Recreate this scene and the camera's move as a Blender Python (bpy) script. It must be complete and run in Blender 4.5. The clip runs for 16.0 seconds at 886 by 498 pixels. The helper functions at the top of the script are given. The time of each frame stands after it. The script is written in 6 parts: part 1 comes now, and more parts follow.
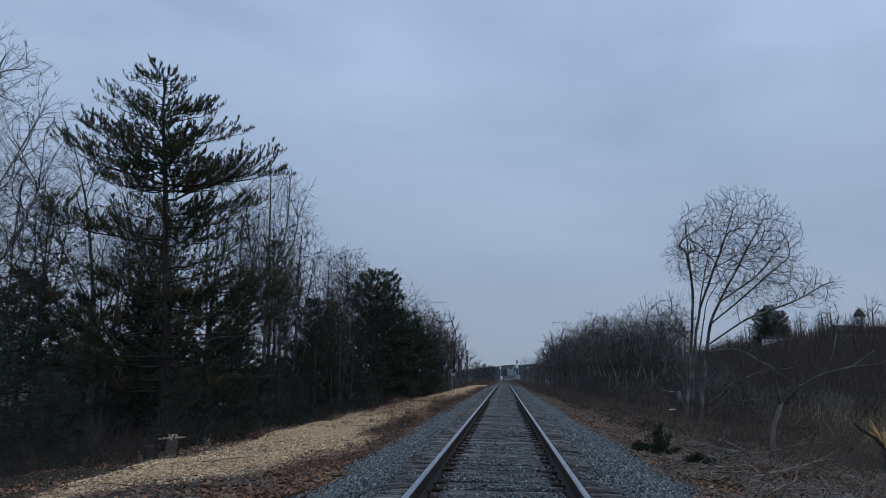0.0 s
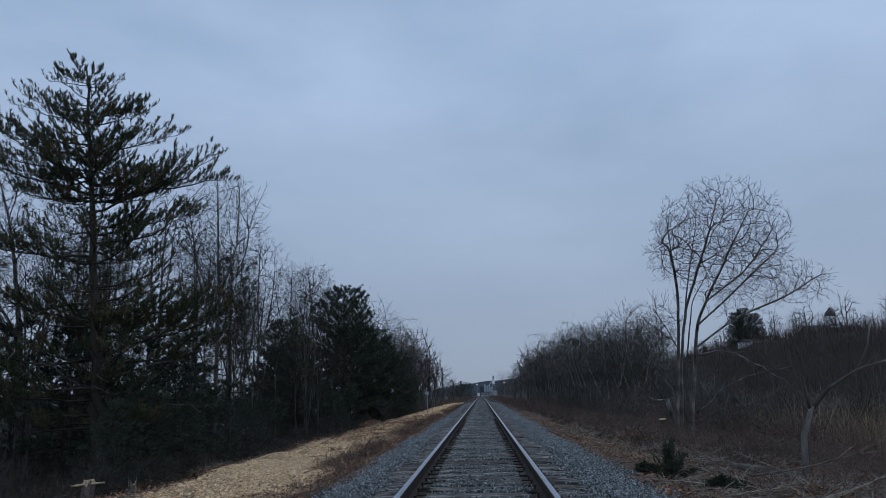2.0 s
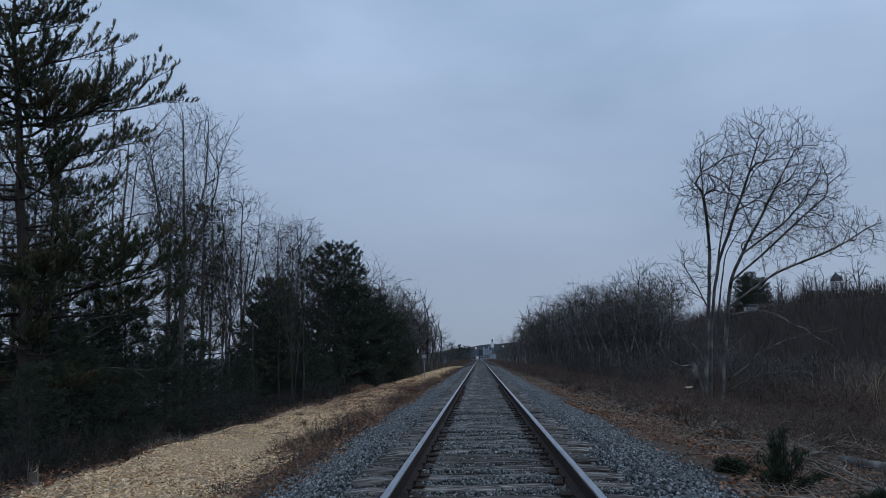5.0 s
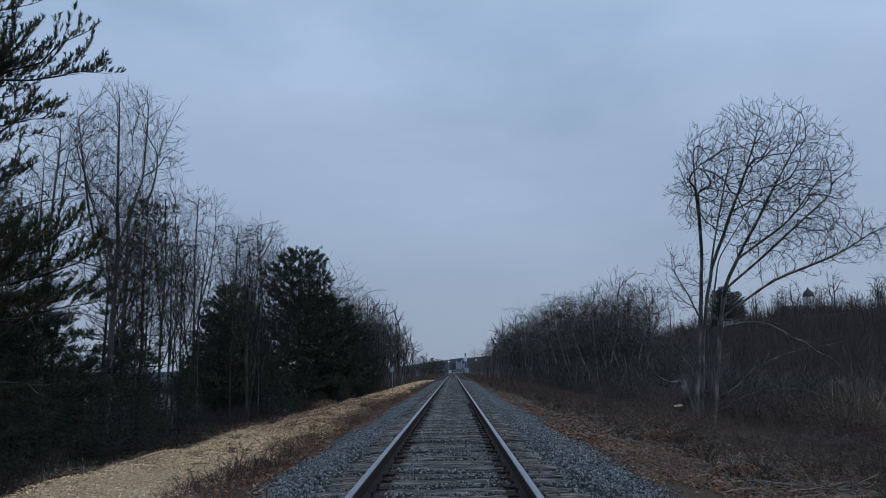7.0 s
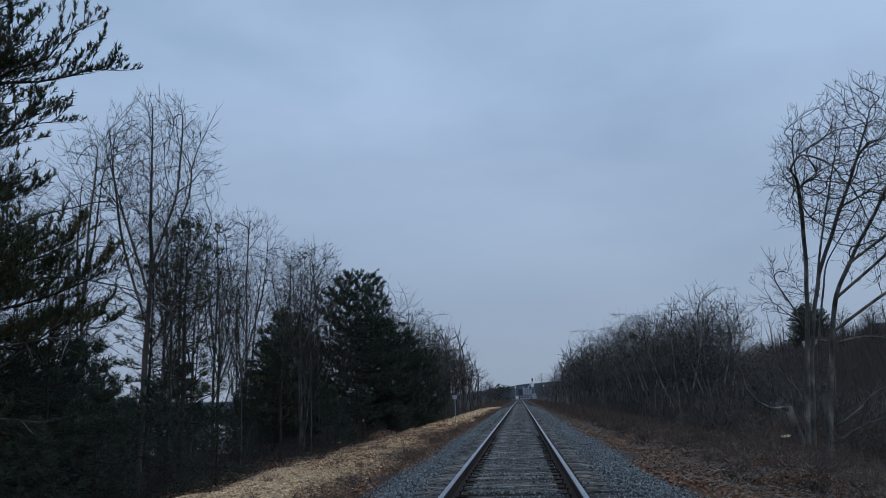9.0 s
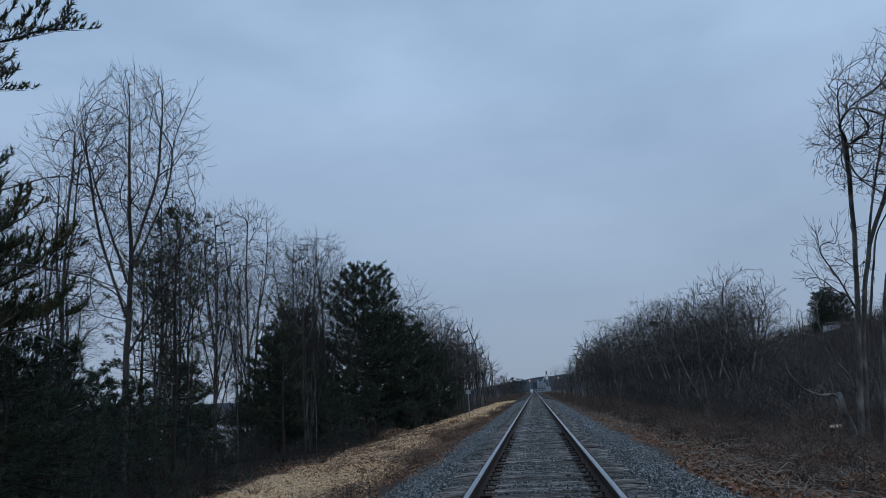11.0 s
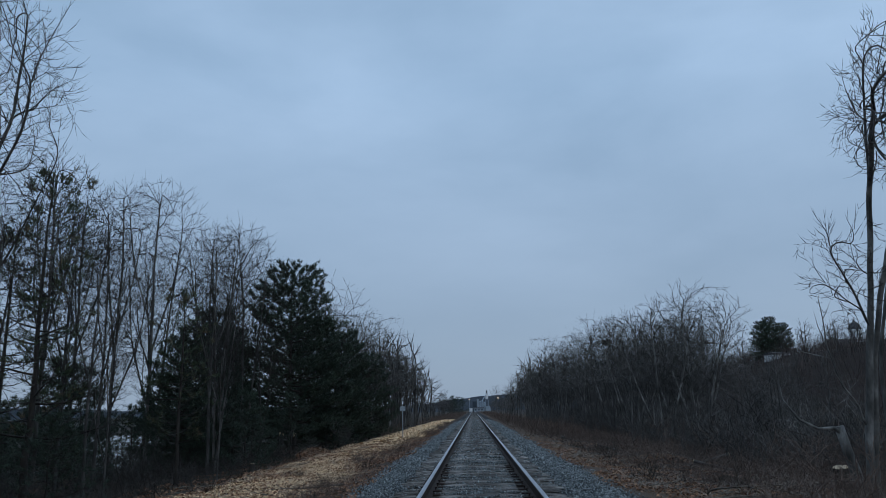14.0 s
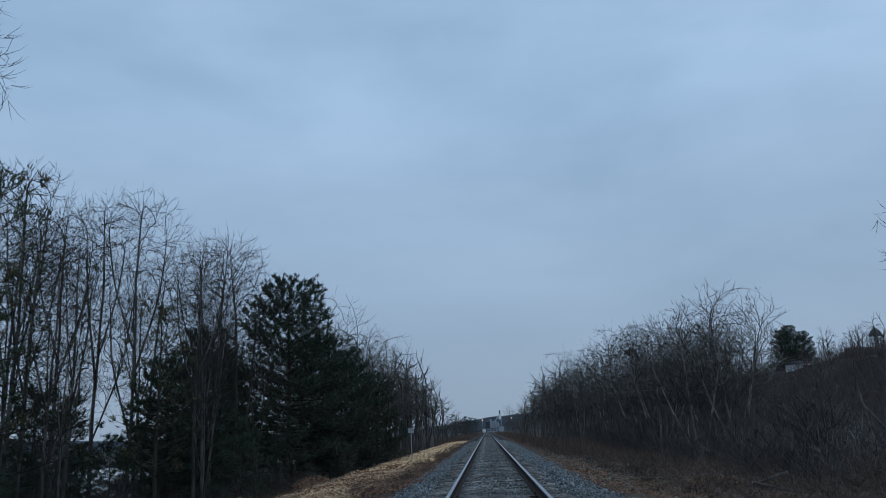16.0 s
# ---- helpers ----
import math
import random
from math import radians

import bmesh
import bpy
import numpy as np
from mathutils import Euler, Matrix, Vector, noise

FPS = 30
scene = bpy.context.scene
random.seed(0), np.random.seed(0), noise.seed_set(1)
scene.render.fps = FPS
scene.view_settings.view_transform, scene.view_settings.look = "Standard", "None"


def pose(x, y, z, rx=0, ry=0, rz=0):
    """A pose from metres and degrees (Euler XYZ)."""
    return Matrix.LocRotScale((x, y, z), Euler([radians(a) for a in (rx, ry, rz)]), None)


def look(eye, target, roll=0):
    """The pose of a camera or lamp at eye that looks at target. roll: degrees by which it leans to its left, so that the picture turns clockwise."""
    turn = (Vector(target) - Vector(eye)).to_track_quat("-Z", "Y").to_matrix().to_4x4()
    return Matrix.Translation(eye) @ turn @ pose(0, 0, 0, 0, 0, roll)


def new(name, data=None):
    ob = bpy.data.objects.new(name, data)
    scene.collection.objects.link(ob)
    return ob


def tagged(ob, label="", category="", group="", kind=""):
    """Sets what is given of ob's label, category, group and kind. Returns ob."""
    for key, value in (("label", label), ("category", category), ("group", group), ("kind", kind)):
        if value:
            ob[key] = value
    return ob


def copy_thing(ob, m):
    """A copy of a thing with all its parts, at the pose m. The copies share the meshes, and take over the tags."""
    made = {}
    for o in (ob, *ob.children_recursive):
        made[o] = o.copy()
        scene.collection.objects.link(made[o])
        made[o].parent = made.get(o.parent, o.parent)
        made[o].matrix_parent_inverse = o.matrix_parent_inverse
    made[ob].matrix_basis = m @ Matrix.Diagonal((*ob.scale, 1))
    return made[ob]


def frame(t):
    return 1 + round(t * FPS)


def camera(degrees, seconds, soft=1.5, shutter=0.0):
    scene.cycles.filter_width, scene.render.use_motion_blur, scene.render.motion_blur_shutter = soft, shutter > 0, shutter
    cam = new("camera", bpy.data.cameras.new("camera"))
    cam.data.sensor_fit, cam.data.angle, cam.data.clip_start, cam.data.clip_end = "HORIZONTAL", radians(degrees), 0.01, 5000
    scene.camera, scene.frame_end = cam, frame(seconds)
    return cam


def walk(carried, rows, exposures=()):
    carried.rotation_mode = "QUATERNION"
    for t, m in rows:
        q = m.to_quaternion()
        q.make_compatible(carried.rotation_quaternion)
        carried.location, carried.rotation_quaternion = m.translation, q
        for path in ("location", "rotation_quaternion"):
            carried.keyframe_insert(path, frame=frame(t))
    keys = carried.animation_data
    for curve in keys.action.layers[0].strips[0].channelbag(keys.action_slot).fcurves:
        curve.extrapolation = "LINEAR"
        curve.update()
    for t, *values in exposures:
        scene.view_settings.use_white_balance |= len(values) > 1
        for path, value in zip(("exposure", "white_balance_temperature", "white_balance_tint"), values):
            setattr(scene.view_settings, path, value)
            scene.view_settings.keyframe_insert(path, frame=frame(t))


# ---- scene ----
cam = camera(62.7, 16.0, soft=0.75)

PATH = [
    (0, (0.055, -1.708, 0.979), (-0.113, 0.255, 1.324), 0.9),
    (0.5, (0.063, -0.961, 0.96), (-0.016, 1.003, 1.331), 1.1),
    (1, (0.073, -0.346, 0.955), (0.11, 1.615, 1.345), -0.3),
    (1.5, (0.072, 0.346, 0.961), (0.062, 2.301, 1.384), -1.6),
    (2, (0.097, 1.044, 0.942), (0.009, 3.003, 1.336), -1.9),
    (2.5, (0.133, 1.736, 0.962), (-0.053, 3.692, 1.332), -1.7),
    (3, (0.074, 2.408, 0.959), (-0.197, 4.355, 1.328), -0.2),
    (3.5, (0.056, 3.145, 0.99), (-0.267, 5.085, 1.351), 0.3),
    (4, (-0.021, 3.816, 0.983), (-0.294, 5.77, 1.314), -0.2),
    (4.5, (-0.039, 4.542, 0.967), (-0.208, 6.506, 1.309), -1.3),
    (5, (-0.047, 5.257, 0.958), (-0.138, 7.233, 1.255), -1.5),
    (5.2, (-0.027, 5.54, 0.931), (-0.096, 7.519, 1.217), -1.6),
    (7.3, (0.12, 8.594, 0.99), (0.101, 10.565, 1.329), -1.2),
    (7.5, (0.13, 8.874, 1.001), (0.087, 10.845, 1.343), -1.3),
    (8, (0.122, 9.574, 0.983), (-0.013, 11.541, 1.321), -1.5),
    (8.5, (0.148, 10.283, 0.994), (0.014, 12.244, 1.362), -1.8),
    (8.7, (0.144, 10.571, 1.014), (-0.038, 12.522, 1.412), -1.6),
    (10.8, (0.049, 12.938, 0.998), (-0.129, 14.886, 1.416), -3.3),
    (11, (0.01, 13.158, 1.013), (-0.208, 15.107, 1.407), -3.3),
    (11.5, (-0.029, 13.823, 1.022), (-0.116, 15.794, 1.35), -2.6),
    (12, (-0.01, 14.563, 1.016), (-0.027, 16.526, 1.398), -2.3),
    (12.5, (-0.017, 15.26, 1.024), (-0.062, 17.217, 1.434), -0.6),
    (13, (-0.018, 16.012, 1.011), (-0.102, 17.962, 1.445), -1.7),
    (13.5, (-0.074, 16.716, 1.035), (-0.177, 18.669, 1.454), -1.7),
    (14, (-0.066, 17.462, 1.018), (-0.137, 19.414, 1.45), -1.2),
    (14.5, (-0.048, 18.249, 0.999), (-0.107, 20.2, 1.435), -1.2),
    (15, (0.011, 18.993, 1.017), (-0.052, 20.947, 1.435), -1.3),
    (15.5, (-0.045, 19.726, 1.0), (-0.143, 21.678, 1.424), -1.3),
    (16, (-0.095, 20.479, 0.966), (-0.185, 22.416, 1.454), -2.8),
]
walk(cam, [(t, look(eye, target, roll)) for t, eye, target, roll in PATH],
     exposures=((0, 0.0, 6500, 10), (5, 0.0, 6500, 10), (11, 0.0, 6350, 7), (16, 0.0, 6200, 3)))


# ---- world and light ----
SUN_EL, SUN_AZ = 38.0, 200.0
world = bpy.data.worlds.new("overcast_dusk")
scene.world = world
world.use_nodes = True
wn, wl = world.node_tree.nodes, world.node_tree.links
wn.clear()
w_out = wn.new("ShaderNodeOutputWorld")
w_bg = wn.new("ShaderNodeBackground")
w_sky = wn.new("ShaderNodeTexSky")
w_sky.sky_type, w_sky.sun_disc = "NISHITA", False
w_sky.sun_elevation, w_sky.sun_rotation = radians(SUN_EL), radians(SUN_AZ)
w_co = wn.new("ShaderNodeTexCoord")
w_map = wn.new("ShaderNodeMapping")
w_map.inputs["Scale"].default_value = (1.3, 1.5, 3.4)
w_noise = wn.new("ShaderNodeTexNoise")
w_noise.inputs["Scale"].default_value, w_noise.inputs["Detail"].default_value = 2.1, 7.0
w_noise.inputs["Roughness"].default_value, w_noise.inputs["Distortion"].default_value = 0.5, 0.15
w_ramp = wn.new("ShaderNodeValToRGB")
w_ramp.color_ramp.elements[0].position, w_ramp.color_ramp.elements[0].color = 0.30, (0.306, 0.424, 0.606, 1)
w_ramp.color_ramp.elements[1].position, w_ramp.color_ramp.elements[1].color = 0.70, (0.412, 0.540, 0.748, 1)
w_sep = wn.new("ShaderNodeSeparateXYZ")
w_hor = wn.new("ShaderNodeValToRGB")
w_hor.color_ramp.elements[0].position, w_hor.color_ramp.elements[0].color = 0.0, (0.85, 0.85, 0.85, 1)
w_hor.color_ramp.elements[1].position, w_hor.color_ramp.elements[1].color = 0.42, (0, 0, 0, 1)
w_mixh = wn.new("ShaderNodeMix")
w_mixh.data_type = "RGBA"
w_mixh.inputs["B"].default_value = (0.262, 0.312, 0.404, 1)
w_mixs = wn.new("ShaderNodeMix")
w_mixs.data_type, w_mixs.blend_type = "RGBA", "ADD"
w_mixs.inputs["Factor"].default_value = 0.004
wl.new(w_co.outputs["Generated"], w_map.inputs["Vector"])
wl.new(w_map.outputs["Vector"], w_noise.inputs["Vector"])
wl.new(w_noise.outputs["Fac"], w_ramp.inputs["Fac"])
wl.new(w_co.outputs["Generated"], w_sep.inputs["Vector"])
wl.new(w_sep.outputs["Z"], w_hor.inputs["Fac"])
wl.new(w_hor.outputs["Color"], w_mixh.inputs["Factor"])
wl.new(w_ramp.outputs["Color"], w_mixh.inputs["A"])
wl.new(w_mixh.outputs["Result"], w_mixs.inputs["A"])
wl.new(w_sky.outputs["Color"], w_mixs.inputs["B"])
wl.new(w_mixs.outputs["Result"], w_bg.inputs["Color"])
wl.new(w_bg.outputs["Background"], w_out.inputs["Surface"])
w_bg.inputs["Strength"].default_value = 1.0

sun = new("sun", bpy.data.lights.new("sun", "SUN"))
sun.data.energy, sun.data.angle, sun.data.color = 0.35, radians(60), (1.0, 0.96, 0.92)
sun.matrix_world = pose(0, 0, 60, 90 - SUN_EL, 0, SUN_AZ - 180)


# ---- materials ----
def material(name, colours, scale=8.0, rough=0.85, bump=0.4, bump_scale=None, metal=0.0, stretch=(1, 1, 1), stops=None,
             random_tint=0.0, island=False, detail=6.0, spec=0.3, fine=None):
    """A node material: a noise of two scales through a ramp of colours, with relief."""
    m = bpy.data.materials.new(name)
    m.use_nodes = True
    n, l = m.node_tree.nodes, m.node_tree.links
    b = n["Principled BSDF"]
    b.inputs["Roughness"].default_value = rough
    b.inputs["Metallic"].default_value = metal
    b.inputs["Specular IOR Level"].default_value = spec
    co = n.new("ShaderNodeTexCoord")
    mp = n.new("ShaderNodeMapping")
    mp.inputs["Scale"].default_value = stretch
    l.new(co.outputs["Object"], mp.inputs["Vector"])
    big = n.new("ShaderNodeTexNoise")
    big.inputs["Scale"].default_value, big.inputs["Detail"].default_value = scale, detail
    l.new(mp.outputs["Vector"], big.inputs["Vector"])
    ramp = n.new("ShaderNodeValToRGB")
    while len(ramp.color_ramp.elements) < len(colours):
        ramp.color_ramp.elements.new(0.5)
    for i, c in enumerate(colours):
        e = ramp.color_ramp.elements[i]
        e.position = stops[i] if stops else 0.3 + 0.4 * i / max(1, len(colours) - 1)
        e.color = (*c, 1)
    l.new(big.outputs["Fac"], ramp.inputs["Fac"])
    colour = ramp.outputs["Color"]
    small = n.new("ShaderNodeTexNoise")
    small.inputs["Scale"].default_value, small.inputs["Detail"].default_value = bump_scale or scale * 6, 4.0
    l.new(mp.outputs["Vector"], small.inputs["Vector"])
    hsv = n.new("ShaderNodeHueSaturation")
    l.new(colour, hsv.inputs["Color"])
    rng = n.new("ShaderNodeMapRange")
    rng.inputs["To Min"].default_value, rng.inputs["To Max"].default_value = 0.6, 1.4
    l.new(small.outputs["Fac"], rng.inputs["Value"])
    value = rng.outputs["Result"]
    if random_tint:
        src = n.new("ShaderNodeNewGeometry").outputs["Random Per Island"] if island else n.new("ShaderNodeObjectInfo").outputs["Random"]
        rr = n.new("ShaderNodeMapRange")
        rr.inputs["To Min"].default_value, rr.inputs["To Max"].default_value = 1 - random_tint, 1 + random_tint
        l.new(src, rr.inputs["Value"])
        mul = n.new("ShaderNodeMath")
        mul.operation = "MULTIPLY"
        l.new(value, mul.inputs[0])
        l.new(rr.outputs["Result"], mul.inputs[1])
        value = mul.outputs["Value"]
    l.new(value, hsv.inputs["Value"])
    l.new(hsv.outputs["Color"], b.inputs["Base Color"])
    if bump:
        bp = n.new("ShaderNodeBump")
        bp.inputs["Strength"].default_value, bp.inputs["Distance"].default_value = bump, 0.02
        l.new(small.outputs["Fac"], bp.inputs["Height"])
        l.new(bp.outputs["Normal"], b.inputs["Normal"])
    return m


M_BARK = material("grey_bark", [(0.03, 0.028, 0.026), (0.07, 0.066, 0.062), (0.15, 0.142, 0.134)], 3.0, stretch=(1, 1, 0.3), bump=0.6, random_tint=0.25)
M_BARK_PALE = material("pale_bark", [(0.04, 0.039, 0.036), (0.115, 0.112, 0.106), (0.27, 0.262, 0.25)], 3.5, stretch=(1, 1, 0.4), bump=0.5)
M_BARK_DARK = material("dark_pine_bark", [(0.022, 0.019, 0.017), (0.055, 0.047, 0.04)], 4.0, stretch=(1, 1, 0.3), bump=0.7)
M_TWIG = material("twig_bark", [(0.020, 0.018, 0.016), (0.048, 0.042, 0.038)], 2.0, bump=0.0, random_tint=0.35)
M_TWIG_I = material("thicket_twig", [(0.03, 0.028, 0.027), (0.07, 0.066, 0.062), (0.165, 0.158, 0.148)], 0.4, bump=0.0, random_tint=0.6, island=True)
M_TWIG_RED = material("brown_twig", [(0.075, 0.052, 0.042), (0.16, 0.112, 0.088)], 2.0, bump=0.0, random_tint=0.35)
M_TWIG_RED_I = material("brown_brush_twig", [(0.058, 0.043, 0.037), (0.145, 0.105, 0.084)], 0.3, bump=0.0, random_tint=0.6, island=True)
M_HILL_TWIG = material("hillside_twig", [(0.034, 0.027, 0.025), (0.095, 0.074, 0.066)], 0.15, bump=0.0, random_tint=0.6, island=True)
M_NEEDLE = material("pine_needles", [(0.022, 0.038, 0.020), (0.048, 0.062, 0.032), (0.105, 0.076, 0.043)], 1.2, rough=0.6, bump=0.0, random_tint=0.45, island=True)
M_NEEDLE_DARK = material("dark_needles", [(0.022, 0.035, 0.026), (0.046, 0.064, 0.043)], 1.2, rough=0.65, bump=0.0, random_tint=0.45, island=True)
M_JUNIPER = material("juniper_needles", [(0.010, 0.022, 0.012), (0.026, 0.042, 0.021)], 6.0, rough=0.6, bump=0.0, random_tint=0.3, island=True)
M_STONE = material("ballast_stone", [(0.05, 0.06, 0.065), (0.16, 0.182, 0.19), (0.35, 0.37, 0.37)], 22.0, bump=0.5, random_tint=0.6, island=True)
M_STONE_ONE = material("ballast_stone_single", [(0.05, 0.06, 0.065), (0.16, 0.182, 0.19), (0.35, 0.37, 0.37)], 22.0, bump=0.5, random_tint=0.5)
M_TIE = material("weathered_tie", [(0.026, 0.022, 0.020), (0.115, 0.106, 0.098), (0.36, 0.34, 0.32)], 3.0, stretch=(1.0, 12, 12), bump=0.9, bump_scale=9.0, random_tint=0.45)
M_RUST = material("rusted_steel", [(0.020, 0.014, 0.012), (0.050, 0.032, 0.025)], 9.0, rough=0.85, bump=0.3, metal=0.2)
M_STEEL = material("worn_rail_head", [(0.20, 0.215, 0.25), (0.42, 0.445, 0.49)], 5.0, rough=0.30, bump=0.05, metal=0.85, stretch=(8, 0.4, 8))
M_CHIP = material("wood_chip", [(0.46, 0.285, 0.15), (0.76, 0.525, 0.30), (0.86, 0.68, 0.44)], 5.0, bump=0.3, random_tint=0.35, island=True)
M_LEAF = material("dead_leaf", [(0.12, 0.056, 0.034), (0.25, 0.128, 0.074), (0.37, 0.23, 0.135)], 4.0, bump=0.2, random_tint=0.5, island=True)
M_STICK = material("dry_stick", [(0.08, 0.068, 0.057), (0.27, 0.232, 0.19)], 5.0, bump=0.3, random_tint=0.4)
M_STICK_I = material("dry_stick_litter", [(0.075, 0.065, 0.056), (0.26, 0.225, 0.185)], 5.0, bump=0.2, random_tint=0.5, island=True)
M_REED = material("dry_reed", [(0.13, 0.10, 0.07), (0.30, 0.235, 0.165)], 3.0, bump=0.0, random_tint=0.4, island=True)
M_CUT = material("fresh_cut_wood", [(0.40, 0.31, 0.20), (0.52, 0.42, 0.29)], 14.0, bump=0.3)
M_SPLINT = material("splintered_yellow_wood", [(0.42, 0.26, 0.09), (0.62, 0.42, 0.18)], 9.0, bump=0.4, stretch=(3, 3, 0.5))
M_WHITE = material("white_cladding", [(0.60, 0.62, 0.64), (0.78, 0.79, 0.80)], 0.6, rough=0.6, bump=0.1)
M_GALV = material("galvanised_steel", [(0.22, 0.26, 0.31), (0.34, 0.39, 0.44)], 2.0, rough=0.5, bump=0.1, metal=0.4)
M_ROOF = material("dark_roof", [(0.04, 0.04, 0.045), (0.08, 0.08, 0.085)], 2.0, bump=0.3)
M_WOODPOLE = material("pole_wood", [(0.08, 0.065, 0.055), (0.15, 0.125, 0.105)], 3.0, stretch=(3, 3, 0.3), bump=0.4)
M_HILL = material("wooded_ridge", [(0.035, 0.045, 0.06), (0.06, 0.07, 0.085)], 0.02, bump=0.0, bump_scale=0.15)


def glass_like(name, colour, rough):
    m = bpy.data.materials.new(name)
    m.use_nodes = True
    n, l = m.node_tree.nodes, m.node_tree.links
    b = n["Principled BSDF"]
    b.inputs["Base Color"].default_value = (*colour, 1)
    b.inputs["Roughness"].default_value = rough
    b.inputs["IOR"].default_value = 1.33
    b.inputs["Specular IOR Level"].default_value = 0.9
    co = n.new("ShaderNodeTexCoord")
    no = n.new("ShaderNodeTexNoise")
    no.inputs["Scale"].default_value = 1.5
    bp = n.new("ShaderNodeBump")
    bp.inputs["Strength"].default_value = 0.08
    l.new(co.outputs["Object"], no.inputs["Vector"])
    l.new(no.outputs["Fac"], bp.inputs["Height"])
    l.new(bp.outputs["Normal"], b.inputs["Normal"])
    return m


M_WATER = glass_like("still_water", (0.05, 0.06, 0.07), 0.06)
M_PANE = glass_like("window_glass", (0.03, 0.04, 0.05), 0.1)
M_LAMP = bpy.data.materials.new("lit_lamp")
M_LAMP.use_nodes = True
M_LAMP.node_tree.nodes["Principled BSDF"].inputs["Emission Color"].default_value = (1.0, 0.62, 0.30, 1)
M_LAMP.node_tree.nodes["Principled BSDF"].inputs["Emission Strength"].default_value = 1.6


def ground_material():
    m = bpy.data.materials.new("trackside_ground")
    m.use_nodes = True
    n, l = m.node_tree.nodes, m.node_tree.links
    b = n["Principled BSDF"]
    b.inputs["Roughness"].default_value = 0.95
    b.inputs["Specular IOR Level"].default_value = 0.15
    co = n.new("ShaderNodeTexCoord")
    sep = n.new("ShaderNodeSeparateXYZ")
    l.new(co.outputs["Object"], sep.inputs["Vector"])
    edge = n.new("ShaderNodeTexNoise")
    edge.inputs["Scale"].default_value, edge.inputs["Detail"].default_value = 0.9, 7.0
    l.new(co.outputs["Object"], edge.inputs["Vector"])
    sh = n.new("ShaderNodeMath")
    sh.operation = "MULTIPLY_ADD"
    sh.inputs[1].default_value, sh.inputs[2].default_value = 2.0, -1.0
    l.new(edge.outputs["Fac"], sh.inputs[0])
    xx = n.new("ShaderNodeMath")
    l.new(sep.outputs["X"], xx.inputs[0])
    l.new(sh.outputs["Value"], xx.inputs[1])
    nr = n.new("ShaderNodeMapRange")
    nr.inputs["From Min"].default_value, nr.inputs["From Max"].default_value = -20.0, 30.0
    l.new(xx.outputs["Value"], nr.inputs["Value"])
    ramp = n.new("ShaderNodeValToRGB")
    # x -2.1 to 2.3: shade in gaps between ballast stones, put into the colour
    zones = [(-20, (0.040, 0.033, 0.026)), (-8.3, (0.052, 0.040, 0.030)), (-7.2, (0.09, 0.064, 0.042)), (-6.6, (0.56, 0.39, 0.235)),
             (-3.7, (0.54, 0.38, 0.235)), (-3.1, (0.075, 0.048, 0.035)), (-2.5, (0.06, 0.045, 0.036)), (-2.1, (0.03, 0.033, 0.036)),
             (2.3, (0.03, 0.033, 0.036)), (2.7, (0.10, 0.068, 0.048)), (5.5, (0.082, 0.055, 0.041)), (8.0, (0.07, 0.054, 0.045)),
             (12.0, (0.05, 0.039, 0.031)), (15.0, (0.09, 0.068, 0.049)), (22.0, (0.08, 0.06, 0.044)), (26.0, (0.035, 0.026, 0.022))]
    els = ramp.color_ramp.elements
    while len(els) < len(zones):
        els.new(0.5)
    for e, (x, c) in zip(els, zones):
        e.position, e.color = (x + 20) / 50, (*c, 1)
    l.new(nr.outputs["Result"], ramp.inputs["Fac"])
    bare = n.new("ShaderNodeValToRGB")
    while len(bare.color_ramp.elements) < len(zones):
        bare.color_ramp.elements.new(0.5)
    for e, (x, c) in zip(bare.color_ramp.elements, zones):
        e.position, e.color = (x + 20) / 50, (*((0.085, 0.066, 0.052) if -7 < x < -3.5 else c), 1)
    l.new(nr.outputs["Result"], bare.inputs["Fac"])
    slant = n.new("ShaderNodeMath")
    slant.operation = "MULTIPLY_ADD"
    slant.inputs[1].default_value = -1.65
    l.new(xx.outputs["Value"], slant.inputs[0])
    l.new(sep.outputs["Y"], slant.inputs[2])
    begin = n.new("ShaderNodeMapRange")
    begin.inputs["From Min"].default_value, begin.inputs["From Max"].default_value = 17.2, 19.0
    l.new(slant.outputs["Value"], begin.inputs["Value"])
    finish = n.new("ShaderNodeMapRange")
    finish.inputs["From Min"].default_value, finish.inputs["From Max"].default_value = 150.0, 142.0
    l.new(sep.outputs["Y"], finish.inputs["Value"])
    worn = n.new("ShaderNodeTexNoise")
    worn.inputs["Scale"].default_value, worn.inputs["Detail"].default_value = 0.45, 5.0
    l.new(co.outputs["Object"], worn.inputs["Vector"])
    patch = n.new("ShaderNodeMapRange")
    patch.inputs["From Min"].default_value, patch.inputs["From Max"].default_value = 0.60, 0.46
    l.new(worn.outputs["Fac"], patch.inputs["Value"])
    clean = n.new("ShaderNodeValToRGB")
    stretch = n.new("ShaderNodeMapRange")
    stretch.inputs["From Min"].default_value, stretch.inputs["From Max"].default_value = 20.0, 80.0
    l.new(sep.outputs["Y"], stretch.inputs["Value"])
    while len(clean.color_ramp.elements) < 4:
        clean.color_ramp.elements.new(0.5)
    for e, (y, k) in zip(clean.color_ramp.elements, ((31, 1.0), (40, 0.2), (60, 0.2), (66, 1.0))):
        e.position, e.color = (y - 20) / 60, (k, k, k, 1)
    l.new(stretch.outputs["Result"], clean.inputs["Fac"])
    chips = n.new("ShaderNodeMath")
    chips.operation = "MAXIMUM"
    l.new(patch.outputs["Result"], chips.inputs[0])
    l.new(clean.outputs["Color"], chips.inputs[1])
    upto = n.new("ShaderNodeMath")
